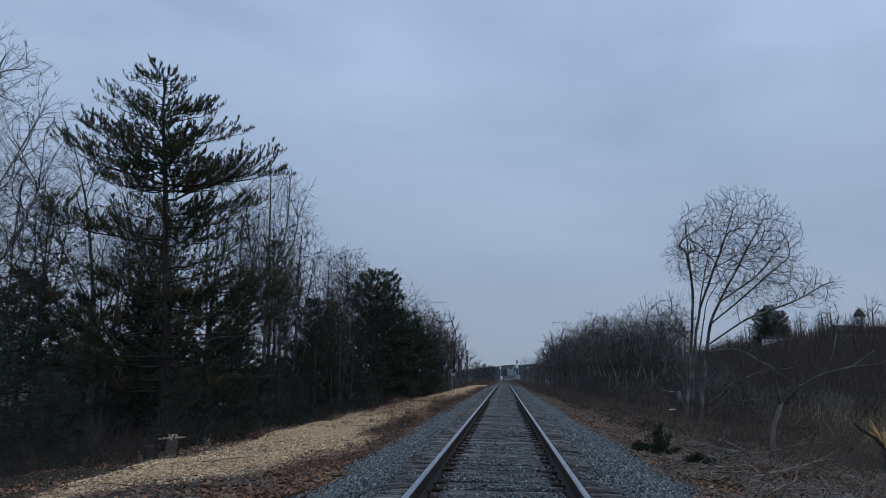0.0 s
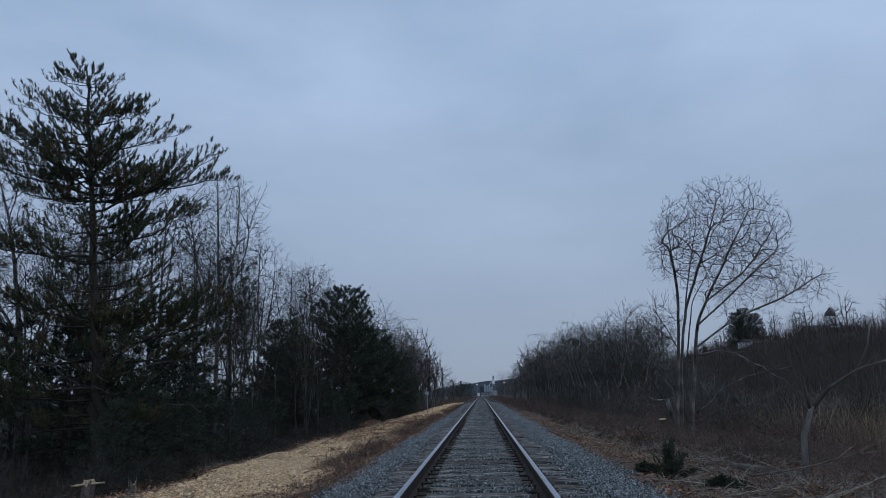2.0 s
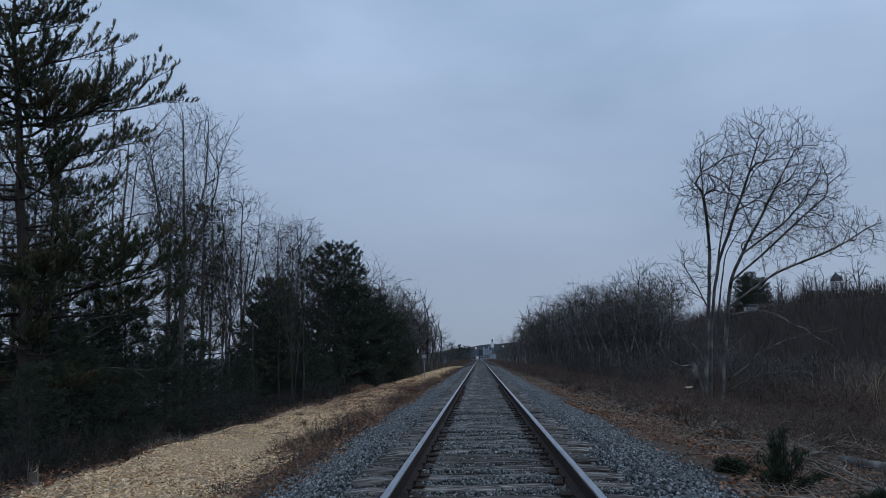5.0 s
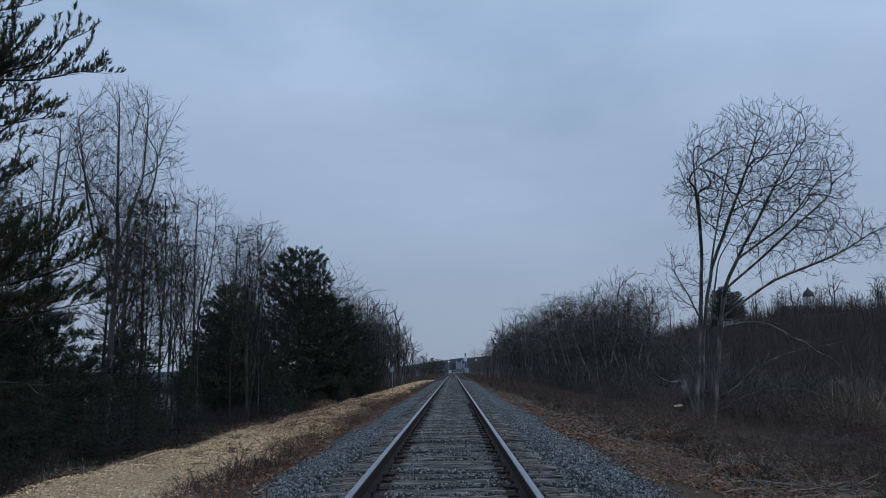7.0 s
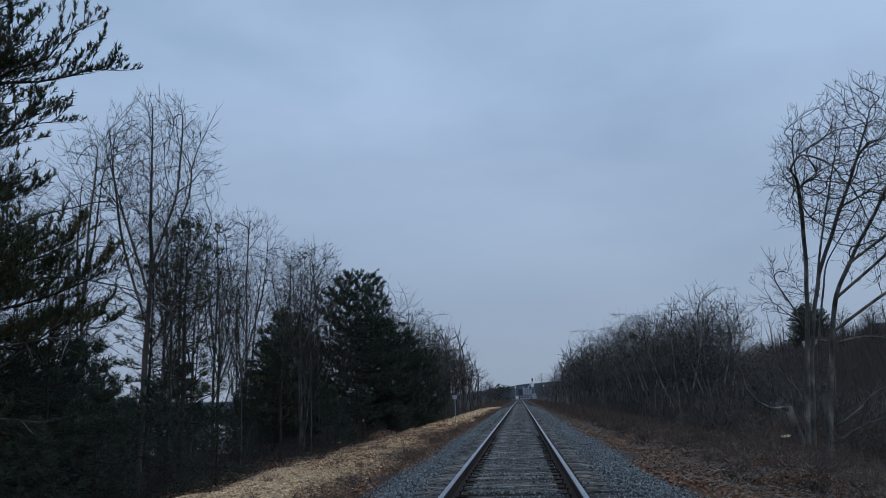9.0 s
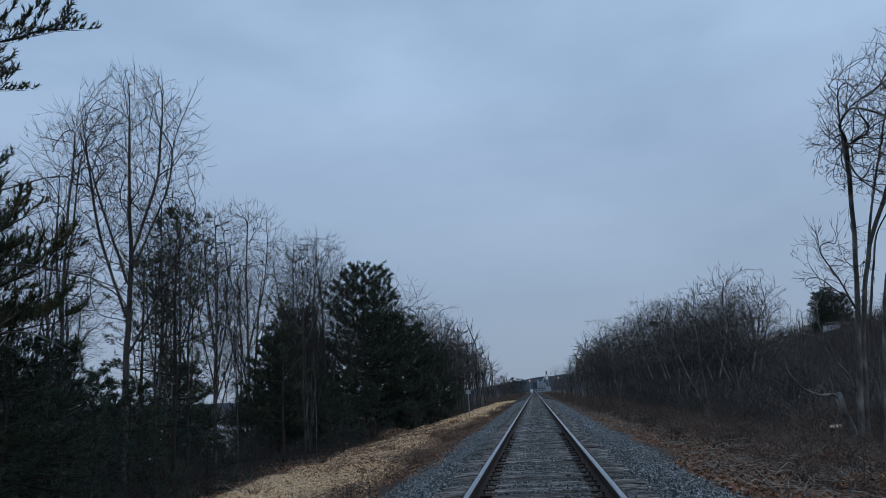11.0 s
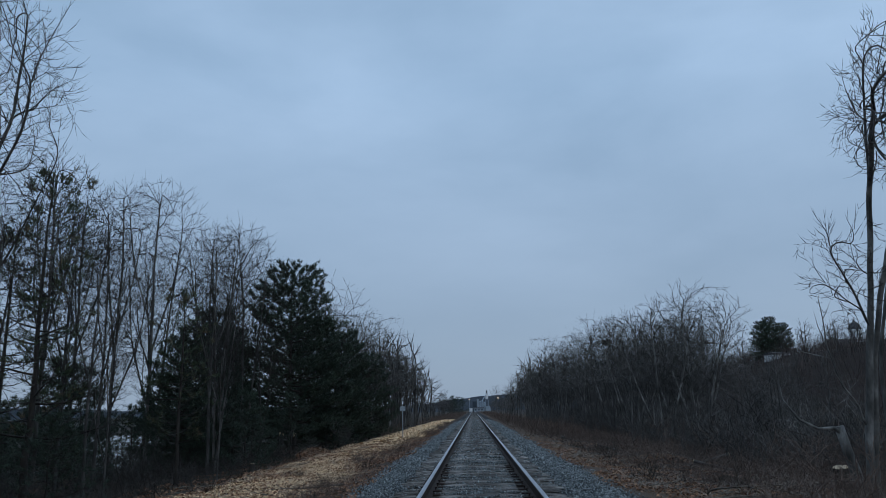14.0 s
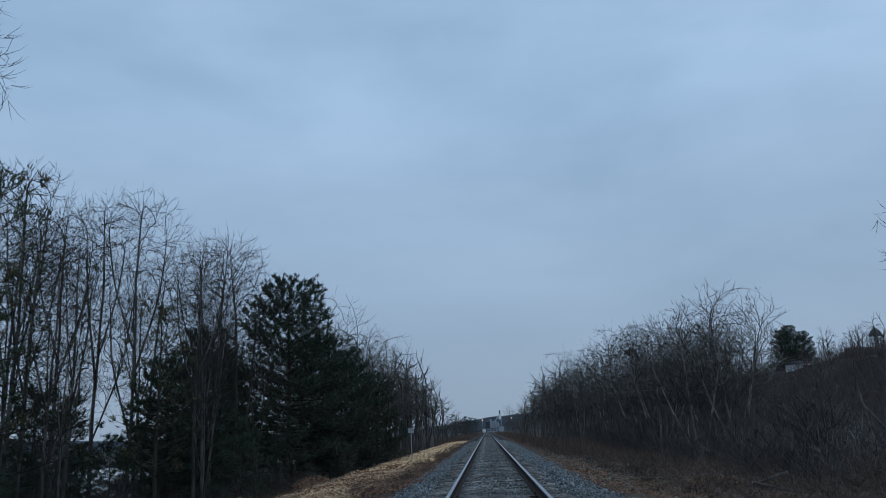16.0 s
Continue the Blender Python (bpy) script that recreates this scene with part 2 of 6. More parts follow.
    upto.operation = "MULTIPLY"
    l.new(begin.outputs["Result"], upto.inputs[0])
    l.new(finish.outputs["Result"], upto.inputs[1])
    cover = n.new("ShaderNodeMath")
    cover.operation = "MULTIPLY"
    l.new(upto.outputs["Value"], cover.inputs[0])
    l.new(chips.outputs["Value"], cover.inputs[1])
    both = n.new("ShaderNodeMix")
    both.data_type = "RGBA"
    l.new(cover.outputs["Value"], both.inputs["Factor"])
    l.new(bare.outputs["Color"], both.inputs["A"])
    l.new(ramp.outputs["Color"], both.inputs["B"])
    small = n.new("ShaderNodeTexNoise")
    small.inputs["Scale"].default_value, small.inputs["Detail"].default_value = 22.0, 6.0
    l.new(co.outputs["Object"], small.inputs["Vector"])
    mr = n.new("ShaderNodeMapRange")
    mr.inputs["To Min"].default_value, mr.inputs["To Max"].default_value = 0.35, 1.65
    l.new(small.outputs["Fac"], mr.inputs["Value"])
    hsv = n.new("ShaderNodeHueSaturation")
    l.new(both.outputs["Result"], hsv.inputs["Color"])
    l.new(mr.outputs["Result"], hsv.inputs["Value"])
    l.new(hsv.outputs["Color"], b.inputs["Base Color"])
    bp = n.new("ShaderNodeBump")
    bp.inputs["Strength"].default_value, bp.inputs["Distance"].default_value = 0.8, 0.04
    l.new(small.outputs["Fac"], bp.inputs["Height"])
    l.new(bp.outputs["Normal"], b.inputs["Normal"])
    return m


M_GROUND = ground_material()


# ---- mesh building ----
class Geo:
    def __init__(self):
        self.v, self.f = [], []

    def tube(self, pts, rad, n):
        base = len(self.v)
        last = len(pts) - 1
        ref = Vector((0.31, 0.87, 0.38))
        cs = [(math.cos(2 * math.pi * k / n), math.sin(2 * math.pi * k / n)) for k in range(n)]
        for i, p in enumerate(pts):
            t = pts[min(i + 1, last)] - pts[max(i - 1, 0)]
            u = t.cross(ref)
            u.normalize()
            w = t.cross(u)
            w.normalize()
            r = rad[i]
            for c, s in cs:
                self.v.append((p.x + (u.x * c + w.x * s) * r, p.y + (u.y * c + w.y * s) * r, p.z + (u.z * c + w.z * s) * r))
        for i in range(last):
            a = base + i * n
            for k in range(n):
                k2 = (k + 1) % n
                self.f.append((a + k, a + k2, a + n + k2, a + n + k))
        self.f.append(tuple(base + last * n + k for k in range(n)))
        self.f.append(tuple(base + n - 1 - k for k in range(n)))

    def twig(self, pts, r):
        """A three-sided twig that runs out to a point."""
        base = len(self.v)
        last = len(pts) - 1
        t = pts[-1] - pts[0]
        u = t.orthogonal().normalized()
        w = t.cross(u).normalized()
        for i in range(last):
            p, q = pts[i], r * (1 - 0.45 * i / last)
            for c, s in ((1, 0), (-0.5, 0.866), (-0.5, -0.866)):
                self.v.append((p.x + (u.x * c + w.x * s) * q, p.y + (u.y * c + w.y * s) * q, p.z + (u.z * c + w.z * s) * q))
        self.v.append(tuple(pts[-1]))
        for i in range(last - 1):
            a = base + i * 3
            for k in range(3):
                k2 = (k + 1) % 3
                self.f.append((a + k, a + k2, a + 3 + k2, a + 3 + k))
        a = base + (last - 1) * 3
        for k in range(3):
            self.f.append((a + k, a + (k + 1) % 3, base + last * 3))

    def box(self, lo, hi):
        b = len(self.v)
        (x0, y0, z0), (x1, y1, z1) = lo, hi
        self.v += [(x0, y0, z0), (x1, y0, z0), (x1, y1, z0), (x0, y1, z0), (x0, y0, z1), (x1, y0, z1), (x1, y1, z1), (x0, y1, z1)]
        for q in ((0, 3, 2, 1), (4, 5, 6, 7), (0, 1, 5, 4), (1, 2, 6, 5), (2, 3, 7, 6), (3, 0, 4, 7)):
            self.f.append(tuple(b + i for i in q))

    def mesh(self, name, mat, smooth=False):
        me = bpy.data.meshes.new(name)
        me.from_pydata(self.v, [], self.f)
        me.materials.append(mat)
        if smooth:
            me.polygons.foreach_set("use_smooth", [True] * len(me.polygons))
        me.update()
        return me


def part(name, geo, mat, parent=None, label="", kind="", smooth=False):
    ob = new(name, geo.mesh(name, mat, smooth) if isinstance(geo, Geo) else geo)
    if parent:
        ob.parent = parent
    return tagged(ob, label=label, kind=kind)


def scatter(name, verts, faces, pos, rot, scale, mat):
    """One mesh of many small pieces: pos (n,3), rot (n,3) radians, scale (n,3)."""
    verts = np.asarray(verts, float)
    faces = np.asarray(faces, int)
    cx, cy, cz = np.cos(rot).T
    sx, sy, sz = np.sin(rot).T
    R = np.empty((len(pos), 3, 3))
    R[:, 0, 0], R[:, 0, 1], R[:, 0, 2] = cz * cy, cz * sy * sx - sz * cx, cz * sy * cx + sz * sx
    R[:, 1, 0], R[:, 1, 1], R[:, 1, 2] = sz * cy, sz * sy * sx + cz * cx, sz * sy * cx - cz * sx
    R[:, 2, 0], R[:, 2, 1], R[:, 2, 2] = -sy, cy * sx, cy * cx
    if verts.ndim == 2:
        verts = np.repeat(verts[None], len(pos), 0)
    P = np.einsum("nij,nkj->nki", R, verts * scale[:, None, :]) + pos[:, None, :]
    F = (faces[None] + (np.arange(len(pos)) * verts.shape[1])[:, None, None]).reshape(-1, faces.shape[1])
    me = bpy.data.meshes.new(name)
    k = F.shape[1]
    me.vertices.add(P.shape[0] * P.shape[1])
    me.vertices.foreach_set("co", P.ravel())
    me.loops.add(F.size)
    me.loops.foreach_set("vertex_index", F.ravel())
    me.polygons.add(len(F))
    me.polygons.foreach_set("loop_start", np.arange(0, F.size, k))
    me.polygons.foreach_set("loop_total", np.full(len(F), k))
    me.materials.append(mat)
    me.update(calc_edges=True)
    return me


# ---- the lie of the land ----
PROFILE_X = [-400, -185, -25, -16, -12, -9.5, -8.0, -7.0, -5.0, -3.2, -2.3, -1.6, 1.6, 2.5, 3.3, 5.0, 7.0, 9.0, 13.0, 24.0, 400]
PROFILE_Z = [-2.0, -2.6, -2.5, -1.75, -1.55, -1.35, -1.1, -0.85, -0.68, -0.60, -0.50, -0.25, -0.25, -0.46, -0.52, -0.64, -0.82, -1.10, -1.55, -1.85, -1.9]


def ground_z(x, y):
    z = np.interp(x, PROFILE_X, PROFILE_Z)
    rough = np.clip((np.abs(x) - 2.4) / 3.0, 0, 1)
    z = z + rough * 0.035 * (np.sin(x * 2.1 + 0.7 * y) + np.sin(y * 1.3 - x * 0.6 + 1.0) + 0.6 * np.sin(3.1 * x + 2.3 * y))
    rise = np.clip((x - 36 - 4 * np.sin(y * 0.03)) / 24.0, 0, 1)
    z = z + (10.6 + 0.6 * np.sin(y * 0.05)) * rise * rise * (3 - 2 * rise) * np.clip((420 - y) / 160.0, 0, 1)
    return z


def gz(x, y):
    return float(ground_z(np.array(float(x)), np.array(float(y))))


def axis(parts):
    out = []
    for a, b, n in parts:
        out += list(np.linspace(a, b, n, endpoint=False))
    return np.array(out + [parts[-1][1]])


gx = axis([(-2500, -400, 6), (-400, -60, 12), (-60, -16, 22), (-16, -8, 20), (-8, -1.6, 36), (-1.6, 1.6, 6), (1.6, 9, 40), (9, 24, 30), (24, 60, 36), (60, 400, 20), (400, 2500, 6)])
gy = axis([(-400, -20, 10), (-20, 4, 20), (4, 50, 100), (50, 100, 50), (100, 420, 80), (420, 3500, 20)])
X, Y = np.meshgrid(gx, gy)
Z = ground_z(X, Y)
nx, ny = len(gx), len(gy)
idx = np.arange(nx * ny).reshape(ny, nx)
gf = np.stack([idx[:-1, :-1], idx[:-1, 1:], idx[1:, 1:], idx[1:, :-1]], -1).reshape(-1, 4)
me = bpy.data.meshes.new("ground")
me.from_pydata(np.stack([X, Y, Z], -1).reshape(-1, 3).tolist(), [], gf.tolist())
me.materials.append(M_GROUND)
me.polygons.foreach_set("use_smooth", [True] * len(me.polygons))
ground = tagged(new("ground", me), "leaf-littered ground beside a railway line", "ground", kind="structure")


# ---- trees ----
def rvec(rng):
    return Vector((rng.uniform(-1, 1), rng.uniform(-1, 1), rng.uniform(-1, 1)))


def limb(rng, geos, p, d, length, r, lvl, P):
    n = P["segs"][lvl]
    pts, rad = [p.copy()], [r]
    tip = P["tip"][lvl]
    step = length / n
    for i in range(n):
        d = d + rvec(rng) * P["wander"][lvl]
        d.z += P["rise"][lvl]
        d = (d + P["wind"] * 0.03).normalized()
        p = p + d * step
        pts.append(p)
        rad.append(max(P["least"], r * (1 - (1 - tip) * (i + 1) / n)))
    if lvl >= P["levels"]:
        geos[1].twig(pts, r)
        return
    geos[0 if lvl < P["thick"] else 1].tube(pts, rad, P["sides"][lvl])
    if lvl >= P["levels"]:
        return
    kids = P["kids"][lvl]
    lo = P["lo"][lvl]
    az = rng.uniform(0, 6.28)
    for j in range(kids):
        f = lo + (1 - lo) * (j + rng.random()) / kids
        i = min(n - 1, int(f * n))
        q = pts[i].lerp(pts[i + 1], f * n - i)
        t = (pts[i + 1] - pts[i]).normalized()
        az += 2.4 + rng.uniform(-0.5, 0.5)
        u = t.orthogonal().normalized()
        u.rotate(Matrix.Rotation(az, 3, t))
        a = radians(P["angle"][lvl]) * rng.uniform(0.7, 1.25)
        cd = t * math.cos(a) + u * math.sin(a)
        fall = 1 - P["fall"][lvl] * (f - lo) / (1.0001 - lo)
        cl = max(length * P["ratio"][lvl] * fall, P["shortest"]) * rng.uniform(0.7, 1.25)
        cr = max(P["least"], min(rad[i] * 0.62, r * P["rratio"][lvl]) * rng.uniform(0.8, 1.05))
        limb(rng, geos, q, cd, cl, cr, lvl + 1, P)


def params(**kw):
    P = dict(segs=[8, 6, 4, 3, 2], wander=[0.08, 0.14, 0.2, 0.24, 0.28], rise=[0.02, 0.09, 0.07, 0.05, 0.03], tip=[0.25, 0.2, 0.25, 0.4, 0.5],
             sides=[8, 6, 4, 3, 3], kids=[11, 7, 5, 3], lo=[0.3, 0.2, 0.15, 0.2], angle=[42, 42, 45, 48], fall=[0.6, 0.5, 0.4, 0.4],
             ratio=[0.45, 0.5, 0.5, 0.55], rratio=[0.42, 0.45, 0.5, 0.6], levels=3, thick=2, least=0.006, shortest=0.4, wind=Vector((0, 0, 0)))
    P.update(kw)
    return P


def bare_tree(name, seed, height, radius, label, category="tree", stems=((0, 0, 0, 0, 1.0),), bark=None, twig=None, group="", **kw):
    """stems: foot x, foot y, lean x, lean y, share of the height."""
    rng = random.Random(seed)
    geos = [Geo(), Geo()]
    P = params(**kw)
    for sx, sy, lx, ly, share, *up in stems:
        limb(rng, geos, Vector((sx, sy, up[0] if up else -0.25)), Vector((lx, ly, 1)).normalized(), height * share, radius * (0.4 + 0.6 * share), 0, P)
    ob = tagged(new(name), label, category, group)
    part("trunk", geos[0], bark or M_BARK, ob, smooth=True)
    part("crown", geos[1], twig or M_TWIG, ob)
    return ob


def grown(seed, stems, lobes, count, step=0.17, near=0.12, lift=0.12, tip=0.0045, power=2.3, spurs=2, spur=0.3, girth=()):
    """Limbs that grow from the stems towards points strewn through the lobes of the crown, thickened from the tips down.
    stems: lines of (x, y, z). lobes: centre x, y, z, half widths x, y, z, share of the points. girth: radius at
    the foot of each stem. Gives thick wood and fine wood."""
    rs = np.random.RandomState(seed)
    pos, par, heading, floor_r = [], [], [], []
    for index, line in enumerate(stems):
        c = np.array(line, float)
        d = np.concatenate([[0], np.cumsum(np.linalg.norm(np.diff(c, axis=0), axis=1))])
        m = max(3, int(d[-1] / step))
        t = np.linspace(0, d[-1], m + 1)
        q = np.stack([np.interp(t, d, c[:, k]) for k in range(3)], 1)
        for _ in range(4):
            q[1:-1] = (q[:-2] + 2 * q[1:-1] + q[2:]) / 4
        wob = np.cumsum(rs.normal(0, 0.012, q.shape), 0) * np.array([1, 1, 0.2])
        q = q + wob - wob[0]
        first = -1
        if pos:
            gap = np.linalg.norm(np.array(pos) - q[0], axis=1)
            if gap.min() < 0.6:
                first = int(gap.argmin())
        for k in range(m + 1):
            par.append(first if k == 0 else len(pos) - 1)
            heading.append((q[min(k + 1, m)] - q[max(k - 1, 0)]) / np.linalg.norm(q[min(k + 1, m)] - q[max(k - 1, 0)]))
            pos.append(q[k])
            floor_r.append((girth[index] if index < len(girth) else 0.0) * (1 - 0.85 * k / m))
    goal = []
    for cx, cy, cz, rx, ry, rz, share in lobes:
        m = int(count * share)
        u = rs.normal(size=(m, 3))
        u = u / np.linalg.norm(u, axis=1)[:, None] * rs.rand(m, 1) ** (1 / 2.6)
        goal.append(u * np.array([rx, ry, rz]) + np.array([cx, cy, cz]))
    goal = np.concatenate(goal)
    first = np.min(np.linalg.norm(goal[:, None] - np.array(pos)[None], axis=2), axis=1)
    room = len(pos) + len(goal) * 14
    A, H = np.zeros((room, 3)), np.zeros((room, 3))
    A[:len(pos)], H[:len(pos)] = pos, heading
    for g in goal[np.argsort(first + rs.normal(0, 0.25, len(goal)))]:
        n = len(pos)
        to = g - A[:n]
        d = np.linalg.norm(to, axis=1) + 1e-6
        k = int((d * (2.2 - 1.2 * (to * H[:n]).sum(1) / d) - lift * 2.0 * np.minimum(to[:, 2], d) * 0.5).argmin())
        if d[k] < near:
            continue
        m = min(13, max(2, int(math.ceil(d[k] / step))))
        bend = A[k] + H[k] * 0.30 * d[k] + np.array([0, 0, lift * 0.5 * d[k]])
        last = k
        for i in range(1, m + 1):
            t = i / m
            q = A[k] * (1 - t) ** 2 + bend * 2 * t * (1 - t) + g * t * t + rs.normal(0, 0.06, 3) * step
            h = q - A[last]
            h = h / (np.linalg.norm(h) + 1e-9)
            A[len(pos)], H[len(pos)] = q, h
            par.append(last)
            last = len(pos)
            pos.append(q)
            heading.append(h)
    kids = [0] * len(pos)
    for p in par:
        if p >= 0:
            kids[p] += 1
    P = np.array(pos)
    n = len(P)
    flow = [tip ** power if kids[k] == 0 else 0.0 for k in range(n)]
    depth = [0] * n
    for k in range(n):
        depth[k] = 0 if par[k] < 0 else depth[par[k]] + 1
    for k in sorted(range(n), key=lambda k: -depth[k]):
        if par[k] >= 0:
            flow[par[k]] += flow[k]
    rad = [max(floor_r[k] if k < len(floor_r) else 0.0, flow[k] ** (1 / power)) for k in range(n)]
    after = [[] for _ in range(n)]
    for k in range(n):
        if par[k] >= 0:
            after[par[k]].append(k)
    thick, fine = Geo(), Geo()
    todo = [(k, None) for k in range(n) if par[k] < 0]
    while todo:
        k, base = todo.pop()
        chain, rr = ([Vector(P[base])] if base is not None else []), ([rad[k]] if base is not None else [])
        while True:
            chain.append(Vector(P[k]))
            rr.append(rad[k])
            if not after[k]:
                break
            nxt = max(after[k], key=lambda c: rad[c])
            for c in after[k]:
                if c != nxt:
                    todo.append((c, k))
            k = nxt
        if len(chain) < 2:
            continue
        for _ in range(2):
            chain[1:-1] = [(chain[i - 1] + chain[i] * 2 + chain[i + 1]) / 4 for i in range(1, len(chain) - 1)]
        cut = 0
        while cut < len(rr) and rr[cut] > 0.026:
            cut += 1
        if cut >= 2:
            thick.tube(chain[:cut], rr[:cut], 8 if rr[0] > 0.07 else 5)
        if len(chain) - max(0, cut - 1) >= 2:
            fine.twig(chain[max(0, cut - 1):], rr[max(0, cut - 1)]) if rr[max(0, cut - 1)] < tip * 2.2 else fine.tube(chain[max(0, cut - 1):], rr[max(0, cut - 1):], 3)
    rng = random.Random(seed)
    for k in range(n):
        want = spurs if not after[k] else (1 if rad[k] < tip * 1.9 and rng.random() < 0.3 else 0)
        for _ in range(want):
            h = Vector(heading[k])
            d = (h * 1.3 + rvec(rng) * 0.6 + Vector((0, 0, 0.2))).normalized()
            L = spur * rng.uniform(0.4, 1.3)
            p = Vector(P[k])
            fine.twig([p, p + d * L * 0.55, p + (d + Vector((0, 0, 0.18))).normalized() * L], tip * 0.8)
    return thick, fine


def grown_tree(name, seed, label, stems, lobes, count, category="tree", bark=None, twig=None, **kw):
    thick, fine = grown(seed, stems, lobes, count, **kw)
    ob = tagged(new(name), label, category)
    part("trunk", thick, bark or M_BARK, ob, smooth=True)
    part("crown", fine, twig or M_TWIG, ob)
    return ob


def tuft(rng, v, f, p, d, size, blades, width):
    """A brush of needles about a twig's end."""
    for _ in range(blades):
        a = (d * 1.2 + rvec(rng)).normalized()
        s = a.cross(rvec(rng)).normalized() * width
        L = size * rng.uniform(0.5, 1.1)
        q = p + rvec(rng) * size * 0.25
        b = len(v)
        v += [tuple(q - s), tuple(q + s), tuple(q + a * L)]
        f.append((b, b + 1, b + 2))


def pine(name, seed, height, radius, label, reach, first=0.15, gap=0.55, per=5, size=0.2, blades=9, width=0.012, needles=None, droop=0.0,
         lean=(0, 0), density=1.0, extra=(), group="", clump=6, sub=3.2, vary=(0.5, 1.15), rise=0.07):
    """reach(s): length of the boughs at the share s of the height. extra: boughs by height, azimuth and length."""
    rng = random.Random(seed)
    wood, leaf = Geo(), Geo()
    n = 12
    pts = [Vector((lean[0] * (i / n) ** 1.2 + rng.uniform(-0.04, 0.04), lean[1] * i / n, -0.25 + (height + 0.25) * i / n)) for i in range(n + 1)]
    rad = [max(0.02, radius * (1 - 0.93 * i / n)) for i in range(n + 1)]
    wood.tube(pts, rad, 9)

    def at(h):
        s = max(0, min(0.999, (h + 0.25) / (height + 0.25))) * n
        i = int(s)
        return pts[i].lerp(pts[i + 1], s - i), rad[i]

    boughs = list(extra)
    h = height * first
    while h < height * 0.985:
        s = h / height
        k = per + rng.randint(-1, 1)
        a0 = rng.uniform(0, 6.28)
        for j in range(k):
            if rng.random() < density:
                boughs.append((h + rng.uniform(-0.2, 0.2), a0 + 6.28 * j / k + rng.uniform(-0.4, 0.4), reach(s) * rng.uniform(*vary)))
        h += gap * rng.uniform(0.7, 1.3)
    for h, az, L in boughs:
        p, r0 = at(h)
        s = h / height
        up = -0.10 - droop + 0.5 * s * s
        d = Vector((math.cos(az), math.sin(az), up)).normalized()
        m = 6
        bp, br = [p], [max(0.015, min(r0 * 0.5, 0.012 + 0.011 * L))]
        for i in range(m):
            d = (d + rvec(rng) * 0.17 + Vector((0, 0, rise + 0.05 * s))).normalized()
            bp.append(bp[-1] + d * L / m)
            br.append(max(0.008, br[0] * (1 - 0.85 * (i + 1) / m)))
        wood.tube(bp, br, 3)
        q = max(3, int(L * sub))
        for j in range(q):
            f = 0.25 + 0.75 * (j + rng.random()) / q
            i = min(m - 1, int(f * m))
            o = bp[i].lerp(bp[i + 1], f * m - i)
            t = (bp[i + 1] - bp[i]).normalized()
            side = Vector((-t.y, t.x, 0)).normalized() * (1 if j % 2 else -1)
            sd = (t * 0.8 + side * rng.uniform(0.3, 0.9) + Vector((0, 0, rng.uniform(0.0, 0.45)))).normalized()
            sl = min(1.5, 0.34 * L + 0.25) * (1.2 - 0.65 * f) * rng.uniform(0.6, 1.25)
            sp = [o, o + sd * sl * 0.5 + Vector((0, 0, 0.02)), o + sd * sl + Vector((0, 0, 0.08))]
            wood.twig(sp, 0.010)
            for c in range(clump):
                g = (c + rng.random()) / clump
                a = sp[0].lerp(sp[2], 0.15 + 0.85 * g) + rvec(rng) * 0.09
                tuft(rng, leaf.v, leaf.f, a, (sd + Vector((0, 0, 0.5))).normalized(), size, blades, width)
        for c in range(4):
            tuft(rng, leaf.v, leaf.f, bp[-1] + rvec(rng) * 0.12, d, size, blades, width)
    for c in range(14):
        tuft(rng, leaf.v, leaf.f, pts[-1] + Vector((0, 0, -0.06 * c)) + rvec(rng) * 0.08, Vector((0, 0, 1)), size, blades, width)
    ob = tagged(new(name), label, "pine tree", group)
    part("trunk", wood, M_BARK_DARK, ob, smooth=True)
    part("crown", leaf, needles or M_NEEDLE, ob)
    return ob


def place(ob, x, y, turn=0.0, scale=1.0, dz=0.0, tilt=(0, 0)):
    ob.matrix_basis = pose(x, y, gz(x, y) + dz, tilt[0], tilt[1], turn) @ Matrix.Diagonal((scale, scale, scale, 1))
    return ob


def again(ob, x, y, turn, scale, label="", dz=0.0, tilt=(0, 0)):
    c = copy_thing(ob, Matrix.Identity(4))
    place(c, x, y, turn, scale, dz, tilt)
    return tagged(c, label)


